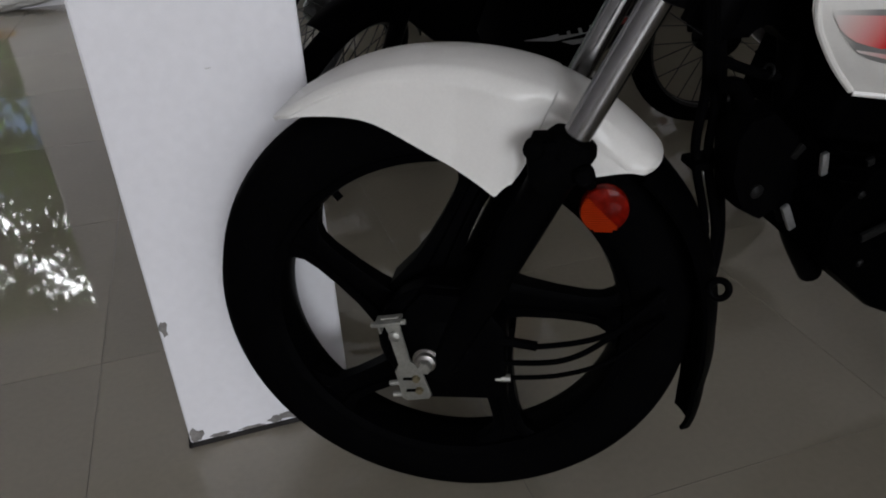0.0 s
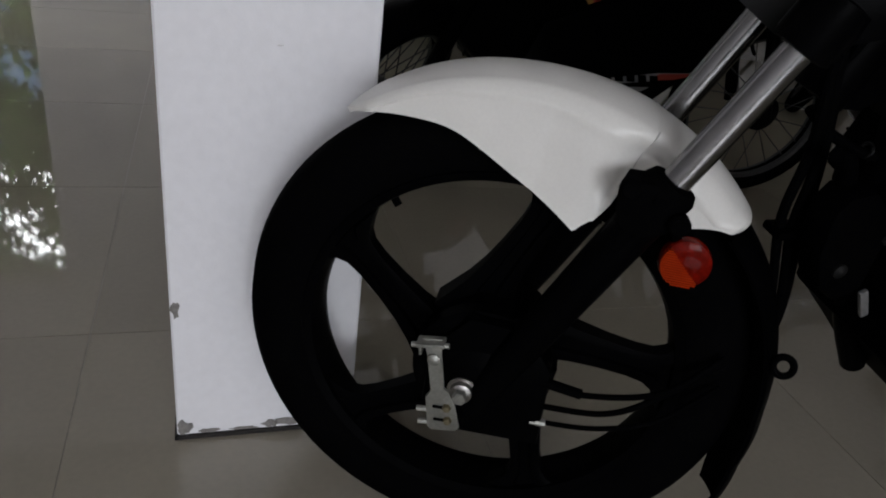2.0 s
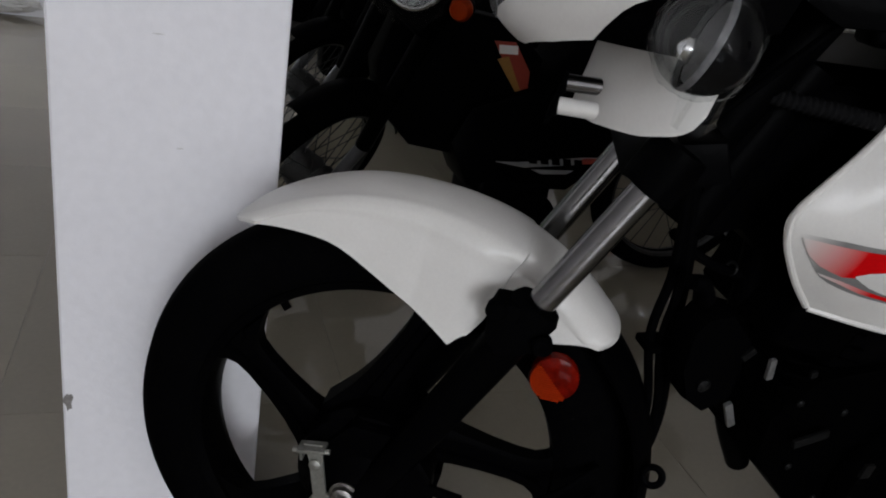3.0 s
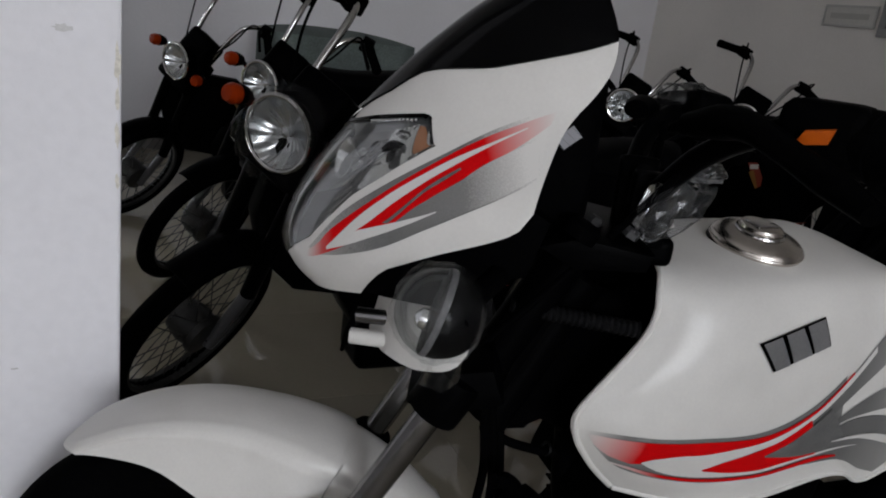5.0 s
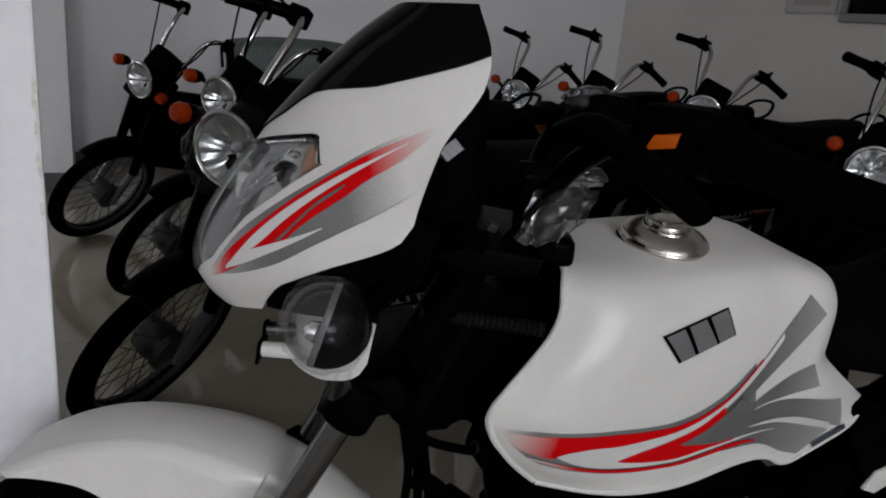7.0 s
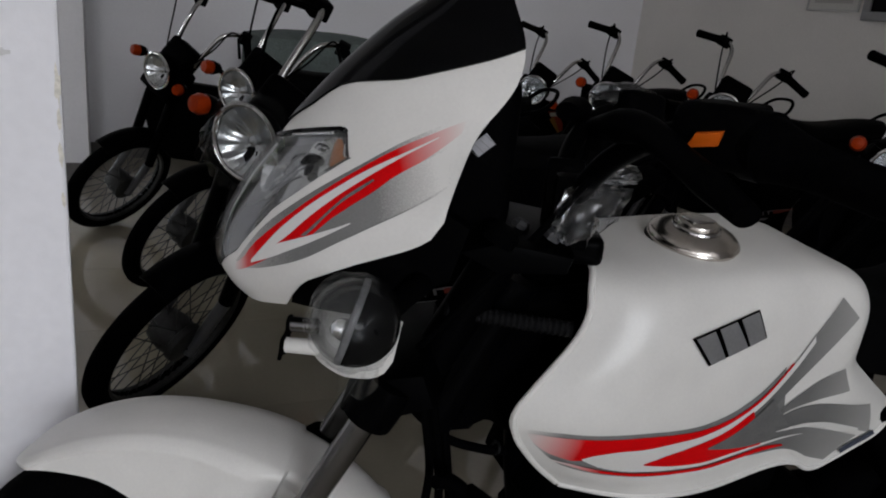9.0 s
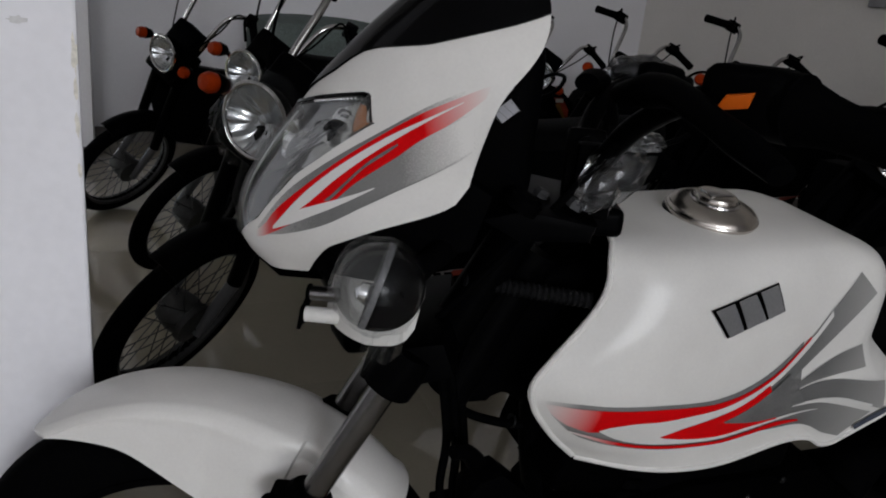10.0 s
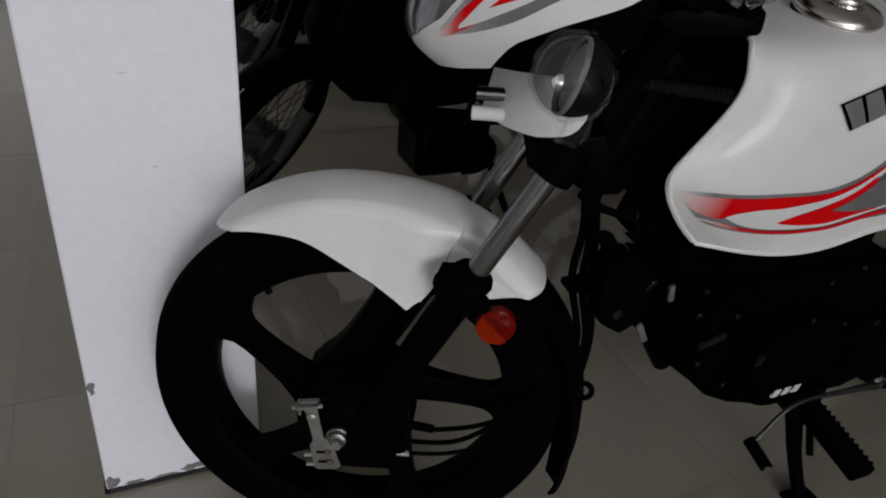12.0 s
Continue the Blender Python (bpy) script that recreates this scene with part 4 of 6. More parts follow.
TANK_STRIPES = [
    (GREYDECAL, [(-0.276, 0.702), (-0.289, 0.703), (-0.308, 0.705), (-0.338, 0.705), (-0.37, 0.705), (-0.407, 0.704), (-0.448, 0.701), (-0.489, 0.702), (-0.528, 0.713), (-0.563, 0.735), (-0.595, 0.77)], [(-0.290, 0.680), (-0.318, 0.655), (-0.338, 0.647), (-0.361, 0.642), (-0.394, 0.638), (-0.432, 0.634), (-0.474, 0.631), (-0.518, 0.630), (-0.562, 0.635), (-0.606, 0.642), (-0.638, 0.646)]),
    (GREYDECAL, [(-0.537, 0.691), (-0.567, 0.713), (-0.599, 0.759), (-0.631, 0.808), (-0.669, 0.85)], [(-0.545, 0.671), (-0.579, 0.685), (-0.61, 0.73), (-0.657, 0.782), (-0.7, 0.824)]),
    (GREYDECAL, [(-0.581, 0.681), (-0.617, 0.714), (-0.661, 0.743), (-0.701, 0.756)], [(-0.584, 0.675), (-0.622, 0.703), (-0.673, 0.714), (-0.728, 0.719)]),
    (GREYDECAL, [(-0.58, 0.663), (-0.615, 0.697), (-0.676, 0.707), (-0.794, 0.684)], [(-0.616, 0.673), (-0.642, 0.678), (-0.692, 0.675), (-0.815, 0.635)]),
    (GREYDECAL, [(-0.514, 0.656), (-0.573, 0.668), (-0.617, 0.671), (-0.674, 0.671), (-0.788, 0.636)], [(-0.515, 0.654), (-0.578, 0.639), (-0.653, 0.638), (-0.704, 0.615), (-0.741, 0.602)]),
    (RED, [(-0.277, 0.698), (-0.291, 0.699), (-0.31, 0.6995), (-0.339, 0.700), (-0.372, 0.700), (-0.409, 0.699), (-0.45, 0.696), (-0.491, 0.696), (-0.531, 0.706), (-0.566, 0.728), (-0.591, 0.757), (-0.604, 0.775)], [(-0.288, 0.684), (-0.304, 0.672), (-0.322, 0.666), (-0.340, 0.663), (-0.35, 0.671), (-0.378, 0.678), (-0.415, 0.679), (-0.454, 0.681), (-0.495, 0.686), (-0.533, 0.699), (-0.568, 0.723), (-0.593, 0.752), (-0.606, 0.772)]),
    (WHITEDECAL, [(-0.342, 0.6685), (-0.349, 0.674), (-0.378, 0.681), (-0.414, 0.681), (-0.454, 0.683), (-0.495, 0.687), (-0.533, 0.7), (-0.568, 0.724), (-0.598, 0.762), (-0.629, 0.807)], [(-0.343, 0.6665), (-0.352, 0.662), (-0.375, 0.6535), (-0.419, 0.6575), (-0.444, 0.665), (-0.475, 0.671), (-0.507, 0.679), (-0.538, 0.690), (-0.571, 0.716), (-0.602, 0.754), (-0.632, 0.799)]),
    (WHITEDECAL, [(-0.343, 0.668), (-0.385, 0.667), (-0.424, 0.659), (-0.468, 0.648), (-0.513, 0.645), (-0.555, 0.651), (-0.6, 0.6575), (-0.643, 0.6635), (-0.668, 0.6625)], [(-0.343, 0.667), (-0.356, 0.660), (-0.375, 0.653), (-0.401, 0.648), (-0.428, 0.645), (-0.47, 0.641), (-0.515, 0.639), (-0.557, 0.645), (-0.601, 0.653), (-0.643, 0.661), (-0.668, 0.662)]),
    (RED, [(-0.419, 0.658), (-0.444, 0.665), (-0.475, 0.671), (-0.507, 0.679), (-0.537, 0.692), (-0.563, 0.713)], [(-0.42, 0.6565), (-0.43, 0.654), (-0.468, 0.647), (-0.513, 0.644), (-0.555, 0.65), (-0.60, 0.656)]),
    (GREYDECAL, [(-0.509, 0.666), (-0.527, 0.673), (-0.549, 0.685), (-0.571, 0.705), (-0.59, 0.727)], [(-0.512, 0.664), (-0.552, 0.658), (-0.589, 0.658), (-0.625, 0.667), (-0.64, 0.675)]),
    (RED, [(-0.312, 0.662), (-0.335, 0.659), (-0.356, 0.654), (-0.376, 0.65), (-0.402, 0.646), (-0.429, 0.643), (-0.471, 0.639), (-0.516, 0.637), (-0.559, 0.643), (-0.602, 0.651), (-0.639, 0.650)], [(-0.316, 0.659), (-0.337, 0.654), (-0.358, 0.648), (-0.379, 0.645), (-0.404, 0.641), (-0.431, 0.638), (-0.473, 0.634), (-0.518, 0.632), (-0.561, 0.637), (-0.605, 0.644), (-0.642, 0.647)]),
    (WHITEDECAL, [(-0.616, 0.675), (-0.65, 0.68), (-0.702, 0.676), (-0.779, 0.652)], [(-0.617, 0.674), (-0.653, 0.675), (-0.705, 0.669), (-0.781, 0.648)]),
    (BLUE, [(-0.762, 0.6175), (-0.79, 0.6295), (-0.818, 0.640)], [(-0.768, 0.609), (-0.797, 0.621), (-0.826, 0.6315)]),
]
FAIRING_STRIPES = [
    (GREYDECAL, [(-0.082, 0.559), (-0.107, 0.595), (-0.131, 0.619), (-0.164, 0.645), (-0.204, 0.672), (-0.232, 0.69), (-0.26, 0.705), (-0.281, 0.715)], [(-0.092, 0.556), (-0.119, 0.566), (-0.155, 0.583), (-0.188, 0.605), (-0.218, 0.624), (-0.247, 0.641), (-0.268, 0.654), (-0.279, 0.663)]),
    (RED, [(-0.081, 0.556), (-0.093, 0.568), (-0.104, 0.584), (-0.132, 0.612), (-0.164, 0.64), (-0.204, 0.669), (-0.233, 0.687), (-0.26, 0.701), (-0.274, 0.708), (-0.287, 0.714)], [(-0.080, 0.549), (-0.092, 0.555), (-0.119, 0.574), (-0.144, 0.593), (-0.162, 0.603), (-0.178, 0.620), (-0.196, 0.635), (-0.216, 0.650), (-0.236, 0.666), (-0.262, 0.685), (-0.283, 0.703)]),
    (GREYDECAL, [(-0.158, 0.601), (-0.176, 0.620), (-0.194, 0.635), (-0.214, 0.650), (-0.234, 0.666), (-0.274, 0.690)], [(-0.160, 0.586), (-0.188, 0.607), (-0.218, 0.625), (-0.247, 0.642), (-0.277, 0.662)]),
    (WHITEDECAL, [(-0.102, 0.568), (-0.128, 0.601), (-0.153, 0.626), (-0.178, 0.646), (-0.204, 0.664), (-0.232, 0.680), (-0.264, 0.698)], [(-0.102, 0.566), (-0.136, 0.597), (-0.156, 0.618), (-0.179, 0.639), (-0.204, 0.658), (-0.232, 0.677), (-0.264, 0.697)]),
    (WHITEDECAL, [(-0.102, 0.567), (-0.126, 0.588), (-0.139, 0.595), (-0.158, 0.604), (-0.177, 0.613), (-0.197, 0.623)], [(-0.102, 0.565), (-0.126, 0.578), (-0.141, 0.587), (-0.158, 0.597), (-0.177, 0.609), (-0.197, 0.622)]),
    (GREYDECAL, [(-0.152, 0.603), (-0.160, 0.611), (-0.173, 0.6255), (-0.187, 0.640), (-0.2, 0.6505), (-0.212, 0.6588)], [(-0.157, 0.604), (-0.165, 0.613), (-0.173, 0.6225), (-0.187, 0.637), (-0.203, 0.6495), (-0.213, 0.6578)]),
]


TANKTREE, FAIRTREE = side_surface(tank, BODY), side_surface(cowl, STEER)


def faded(name, colour, stops, mottle=0.0):
    """A printed stripe that runs out into the white paint: stops give how far along, and how much of the colour is left."""
    m = material(name, colour, 0.4, 0, 0.02, 0.06, 520, 0, 0.06)
    n, l = m.node_tree.nodes, m.node_tree.links
    where, xyz, ramp, mix = n.new("ShaderNodeTexCoord"), n.new("ShaderNodeSeparateXYZ"), n.new("ShaderNodeValToRGB"), n.new("ShaderNodeMix")
    l.new(where.outputs["Generated"], xyz.inputs["Vector"])
    while len(ramp.color_ramp.elements) < len(stops):
        ramp.color_ramp.elements.new(0.5)
    for e, (pos, left) in zip(ramp.color_ramp.elements, stops):
        e.position, e.color = pos, (left, left, left, 1)
    dots, add = n.new("ShaderNodeTexVoronoi"), n.new("ShaderNodeMath")
    dots.inputs["Scale"].default_value = 700
    l.new(where.outputs["Object"], dots.inputs["Vector"])
    add.operation = "MULTIPLY_ADD"
    add.inputs[1].default_value = mottle
    l.new(dots.outputs["Distance"], add.inputs[0])
    l.new(xyz.outputs["X"], add.inputs[2])
    l.new(add.outputs["Value"], ramp.inputs["Fac"])
    mix.data_type = "RGBA"
    old = n["Principled BSDF"].inputs["Base Color"].links[0].from_socket
    sockets = [k for k in mix.inputs if k.type == "RGBA"]
    sockets[0].default_value = (0.66, 0.647, 0.617, 1)
    l.new(old, sockets[1])
    l.new(ramp.outputs["Color"], mix.inputs["Factor"])
    l.new([k for k in mix.outputs if k.type == "RGBA"][0], n["Principled BSDF"].inputs["Base Color"])
    return m


GREY, DEEP = (0.16, 0.16, 0.155), (0.58, 0.002, 0.004)
FRONT_GREY = faded("grey_stripe_from_front", GREY, [(0.0, 0.0), (0.10, 0.9), (0.5, 1.0)])
FRONT_RED = faded("red_stripe_from_front", DEEP, [(0.0, 0.0), (0.08, 0.45), (0.18, 1.0)])
TIP_GREY = faded("grey_stripe_to_tip", (0.115, 0.115, 0.112), [(0.0, 1.0), (0.5, 0.97), (1.0, 0.68)], 0.05)
BOTH_RED = faded("red_stripe_both_ends", DEEP, [(0.0, 0.0), (0.045, 0.85), (0.08, 1.0), (0.68, 1.0), (1.0, 0.0)])
BACK_GREY = faded("grey_stripe_to_back", GREY, [(0.0, 0.05), (0.14, 0.75), (0.28, 1.0), (0.70, 1.0), (0.97, 0.0)], 0.12)
MESH_GREY = faded("mottled_grey_stripe", (0.15, 0.15, 0.145), [(0.0, 1.0), (0.50, 0.92), (0.94, 0.0)], 0.10)
TANK_FADES = {0: FRONT_GREY, 1: TIP_GREY, 2: TIP_GREY, 3: TIP_GREY, 4: TIP_GREY, 5: FRONT_RED, 10: FRONT_RED}
FAIRING_FADES = {0: BACK_GREY, 1: BOTH_RED, 2: MESH_GREY}
for k, (mat, upper, lower) in enumerate(TANK_STRIPES):
    b_part("stripe", stripe(TANKTREE, upper, lower, 0.0006 + 0.00025 * k), TANK_FADES.get(k, mat), tank)
for k, (mat, upper, lower) in enumerate(FAIRING_STRIPES):
    s_part("stripe", stripe(FAIRTREE, upper, lower, 0.0006 + 0.00025 * k), FAIRING_FADES.get(k, mat), cowl)

EMBLEM = material("grey_emblem_metal", (0.33, 0.33, 0.33), 0.4, 0.2, 0.2, 0.06, 300)
# the raised maker's emblem, drawn as three plain slanted blocks with a dark rim
def on_emblem(a, b):
    """A point of the emblem's slanted field: a along it, b up it."""
    top, low = Vector((0.443, 0.8176)).lerp(Vector((0.532, 0.8424)), a), Vector((0.468, 0.786)).lerp(Vector((0.546, 0.8125)), a)
    p = low.lerp(top, b)
    return (-p.x, p.y)


for a0, a1, taper in ((0.02, 0.30, 0.02), (0.37, 0.64, -0.03), (0.71, 0.99, 0.0)):
    for grow, lift, mat in ((0.035, 0.0024, GLOSSBLACK), (0.0, 0.0044, EMBLEM)):
        up = [on_emblem(a0 - grow, 1 + grow), on_emblem(a1 + grow, 1 + grow)]
        low = [on_emblem(a0 + taper - grow, -grow), on_emblem(a1 - taper + grow, -grow)]
        bm = stripe(TANKTREE, up, low, lift, 8, 6)
        bmesh.ops.solidify(bm, geom=bm.faces[:], thickness=-0.002)
        b_part("emblem_block", bm, mat, tank, "raised grey metal emblem block")


# frame, engine, stand, seat and rear wheel
b_part("down_tube", b_tube([on(0.25, 0, 0.80), on(0.318, 0, 0.66), on(0.348, 0, 0.53), on(0.40, 0, 0.38), on(0.47, 0, 0.27)], 0.017, 14), SATINBLACK, bike)
b_part("gusset", b_plate([(-x, h) for x, h in [(0.195, 0.672), (0.212, 0.655), (0.248, 0.652), (0.262, 0.672), (0.276, 0.668), (0.300, 0.640), (0.335, 0.640), (0.335, 0.79), (0.22, 0.80)]], -0.024, 0.022, 0.006), SATINBLACK, bike)
b_part("head_tube", b_tube([on(0.205, 0, 0.66), on(0.285, 0, 0.84)], 0.028, 18), SATINBLACK, bike)
b_part("top_tube", b_tube([on(0.27, 0, 0.80), on(0.45, 0, 0.80), on(0.80, 0, 0.74)], 0.02, 12), SATINBLACK, bike)
engine = b_part("engine", merge(b_plate([(-x, h) for x, h in [(0.375, 0.44), (0.385, 0.365), (0.43, 0.330), (0.50, 0.262), (0.56, 0.228), (0.63, 0.208), (0.74, 0.195), (0.86, 0.180), (0.95, 0.21), (0.95, 0.40), (0.80, 0.50), (0.55, 0.52), (0.42, 0.50)]], -0.085, 0.088, 0.012),
                                b_lathe([(0.105, 0.08), (0.108, 0.10), (0.098, 0.118), (0.060, 0.126), (0.0005, 0.127)], LEFT, on(0.635, 0, 0.335), 40),
                                b_lathe([(0.060, 0.08), (0.062, 0.10), (0.050, 0.112), (0.0005, 0.114)], LEFT, on(0.83, 0, 0.32), 32)), ENGINEBLACK, bike, "black painted engine")
for k in range(9):
    h = 0.405 + 0.021 * k
    x = 0.455 - 0.30 * (h - 0.405)
    b_part("fin", moved(b_box((-0.062, -0.078, -0.002), (0.062, 0.078, 0.002), 0.0012, 1), Matrix.Translation(on(x, 0, h)) @ pose(0, 0, 0, 0, -15, 0)), ENGINEBLACK, engine)
b_part("cylinder", b_tube([on(0.445, 0, 0.39), on(0.385, 0, 0.60)], 0.052, 20), ENGINEBLACK, engine)
b_part("cylinder_head", moved(b_box((-0.062, -0.074, -0.045), (0.058, 0.080, 0.045), 0.016, 3), Matrix.Translation(on(0.392, 0, 0.575)) @ pose(0, 0, 0, 0, -15, 0)), ENGINEBLACK, engine)
horn = b_part("horn", merge(b_plate([(-x, h) for x, h in [(0.250, 0.598), (0.220, 0.592), (0.208, 0.572), (0.214, 0.520), (0.236, 0.478), (0.266, 0.458), (0.295, 0.474), (0.292, 0.560)]], 0.045, 0.088, 0.012)), PLASTIC, bike)
b_part("bolt", b_lathe([(0.008, 0), (0.0085, 0.004), (0.004, 0.007), (0.0005, 0.007)], LEFT, on(0.246, 0.088, 0.505), 12), DARKMETAL, horn)
b_part("hook", b_tube([on(0.225, 0.06, 0.60), on(0.205, 0.07, 0.625), on(0.185, 0.075, 0.632)], [0.012, 0.010, 0.008], 10), PLASTIC, bike)
for x, h, w, wide, high, tilt, mat in ((0.297, 0.463, 0.092, 0.010, 0.040, 30, ALU), (0.437, 0.418, 0.098, 0.050, 0.013, 18, DARKMETAL), (0.29, 0.545, 0.084, 0.010, 0.018, -40, DARKMETAL), (0.335, 0.520, 0.082, 0.009, 0.030, 14, ALU),
                                       (0.395, 0.515, 0.088, 0.010, 0.010, 20, DARKMETAL), (0.52, 0.385, 0.128, 0.016, 0.022, 0, DARKMETAL), (0.78, 0.395, 0.118, 0.012, 0.010, 30, DARKMETAL)):
    b_part("fitting", moved(b_box((-wide / 2, 0, -high / 2), (wide / 2, 0.006, high / 2), 0.002), Matrix.Translation(on(x, w, h)) @ pose(0, 0, 0, 0, tilt, 0)), mat, engine)
for x, h, w in ((0.40, 0.47, 0.09), (0.44, 0.36, 0.09), (0.52, 0.29, 0.09), (0.61, 0.44, 0.122), (0.70, 0.41, 0.118), (0.73, 0.30, 0.112), (0.58, 0.25, 0.105), (0.48, 0.45, 0.09), (0.66, 0.48, 0.09), (0.72, 0.50, 0.09)):
    b_part("screw", b_lathe([(0.005, 0), (0.0055, 0.003), (0.003, 0.005), (0.0005, 0.005)], LEFT, on(x, w, h), 8), DARKMETAL, engine)
for x in (0.612, 0.634, 0.656):
    b_part("emblem_bar", b_plate([(-x + 0.009, 0.272), (-x - 0.004, 0.272), (-x - 0.008, 0.287), (-x + 0.005, 0.287)], 0.122, 0.1285, 0.0006), WHITEDECAL, engine, "pale emblem block")
b_part("airbox", b_box((-0.74, -0.07, 0.50), (-0.43, 0.075, 0.62), 0.02, 3), PLASTIC, bike)
LEVERSTEEL = material("dark_lever_steel", (0.075, 0.073, 0.070), 0.38, 0.9, 0, 0.15, 120, 0.1, 0.4, 0.3, 30)
lever = b_part("gear_lever", b_tube([on(0.845, 0.150, 0.258), on(0.74, 0.152, 0.270), on(0.665, 0.150, 0.274), on(0.622, 0.152, 0.264), on(0.598, 0.155, 0.244), on(0.580, 0.158, 0.220), on(0.563, 0.160, 0.207)], [0.008, 0.006, 0.005, 0.0042, 0.004, 0.004, 0.005], 10, 40), LEVERSTEEL, bike, "steel gear lever with a rubber pedal")
b_part("pivot", b_lathe([(0.016, 0), (0.017, 0.006), (0.013, 0.012), (0.0005, 0.013)], LEFT, on(0.845, 0.140, 0.258), 18), LEVERSTEEL, lever)
b_part("pedal", b_tube([on(0.563, 0.152, 0.208), on(0.561, 0.204, 0.198)], 0.0105, 14), RUBBER, lever)
b_part("pedal_tip", b_lathe([(0.005, 0), (0.005, 0.003), (0.0005, 0.004)], (0, 0.98, -0.18), on(0.561, 0.203, 0.198), 10), ALU, lever)
PEGAT = Matrix.Translation(on(0.722, 0.118, 0.212)) @ pose(0, 0, 0, -8, 0, 0)
peg = b_part("foot_peg", moved(b_box((-0.025, 0.0, -0.012), (0.025, 0.148, 0.012), 0.007, 3), PEGAT), RUBBER, bike)
for k in range(11):
    b_part("rib", moved(b_box((-0.026, 0.018 + 0.0115 * k, 0.009), (0.026, 0.0235 + 0.0115 * k, 0.0130), 0.001, 1), PEGAT), RUBBER, peg)
b_part("peg_bracket", b_plate([(-x, h) for x, h in [(0.675, 0.265), (0.745, 0.262), (0.755, 0.195), (0.695, 0.188)]], 0.085, 0.128, 0.006), SATINBLACK, bike)
b_part("side_stand", merge(b_tube([on(0.70, 0.115, 0.215), on(0.715, 0.150, 0.12), on(0.735, 0.192, 0.030)], [0.017, 0.013, 0.012], 12), moved(b_box((-0.03, -0.02, -0.004), (0.03, 0.02, 0.006), 0.003), BODY.inverted() @ Matrix.Translation((0.738, 0.648, 0.004)))), SATINBLACK, bike)
b_part("stand_spring", b_lathe([(0.006 + 0.0012 * (k % 2), 0.003 * k) for k in range(40)], (-0.15, 0.35, -0.9), on(0.730, 0.118, 0.22), 10), SATINBLACK, bike)


def seat_skin(u, v):
    x = 0.715 + 0.60 * u
    half = lerp_table([(0, 0.070), (0.15, 0.10), (0.4, 0.125), (0.8, 0.115), (1, 0.08)], u)
    top = lerp_table([(0, 0.835), (0.15, 0.800), (0.35, 0.780), (0.55, 0.790), (0.75, 0.830), (1, 0.845)], u)
    a = math.pi * v
    return on(x, half * math.cos(a) * (1.0 if abs(math.cos(a)) < 0.97 else 0.98), top - 0.085 + 0.085 * max(0.0, math.sin(a)) ** 0.45)


b_part("seat", b_grid(seat_skin, 30, 20, 0.01), SEAT, bike, "black vinyl seat")
b_part("side_panel", b_plate([(-x, h) for x, h in [(0.80, 0.66), (0.94, 0.655), (1.20, 0.72), (1.24, 0.66), (1.05, 0.50), (0.96, 0.492), (0.93, 0.52)]], 0.085, 0.118, 0.012), PLASTIC, bike)
b_part("side_panel_trim", b_plate([(-x, h) for x, h in [(0.938, 0.492), (0.955, 0.522), (1.06, 0.545), (1.07, 0.515), (0.97, 0.478)]], 0.116, 0.124, 0.004), PEARL, bike)
rear = b_part("rear_wheel", merge(b_lathe([(0.205, -0.03), (0.229, -0.036), (0.231, -0.03), (0.216, 0.0), (0.231, 0.03), (0.229, 0.036), (0.205, 0.03)], LEFT, on(1.255, 0, 0.304), 56, False, True), b_lathe([(0.03, -0.08), (0.07, -0.05), (0.07, 0.05), (0.03, 0.08)], LEFT, on(1.255, 0, 0.304), 32)), SATINBLACK, bike)
b_part("tyre", b_lathe(tyre_profile(0.303, 0.045, 0.222), LEFT, on(1.255, 0, 0.304), 72, False), RUBBER, rear)
for k in range(5):
    b_part("spoke", moved(spoke(radians(20 + 72 * k)), Matrix.Translation(on(1.255, 0, 0.304))), SATINBLACK, rear)
for side in (1, -1):
    b_part("swing_arm", b_tube([on(0.90, 0.09 * side, 0.33), on(1.255, 0.10 * side, 0.304)], 0.018, 10, None, 1.3), SATINBLACK, bike)
    b_part("shock_absorber", b_tube([on(1.20, 0.12 * side, 0.34), on(1.12, 0.12 * side, 0.66)], 0.022, 14), SATINBLACK, bike)
# wiring and cables down past the mudflap
for k, pts in enumerate(([on(0.165, 0.03, 0.76), on(0.198, 0.03, 0.62), on(0.203, 0.03, 0.53), on(0.243, 0.03, 0.41), on(0.252, 0.02, 0.30)], [on(0.18, 0.02, 0.76), on(0.213, 0.03, 0.60), on(0.222, 0.03, 0.52), on(0.260, 0.03, 0.40), on(0.266, 0.02, 0.29)],
                         [on(0.20, 0.0, 0.76), on(0.228, 0.02, 0.60), on(0.246, 0.02, 0.51), on(0.277, 0.02, 0.39), on(0.280, 0.02, 0.28)])):
    b_part("cable", b_tube(pts, 0.0055, 8, 30), RUBBER, bike)
b_part("cable_clip", b_box((-0.262, 0.015, 0.512), (-0.196, 0.045, 0.522), 0.003), PLASTIC, bike)
wire = b_part("wire", b_tube([on(0.205, 0.0, 0.645), on(0.24, 0.0, 0.621), on(0.27, 0.0, 0.607), on(0.307, 0.0, 0.594), on(0.335, 0.0, 0.592)], 0.006, 8), RUBBER, bike)
b_part("wire_clip", b_torus(0.0075, 0.002, (1, 0.1, 0.3), on(0.303, 0.0, 0.600), 16, 6), DARKMETAL, wire)


# ---- the mopeds behind ----
BK = SATINBLACK
WEB = material("red_orange_sticker", (0.22, 0.020, 0.008), 0.45, 0, 0.05, 0.08, 200)

DULLFLASH = material("dull_silver_flash", (0.22, 0.22, 0.225), 0.5, 0.2, 0.0, 0.08, 120)
DULLYELLOW = material("dull_yellow_sticker", (0.24, 0.12, 0.02), 0.5, 0, 0.0, 0.08, 120)


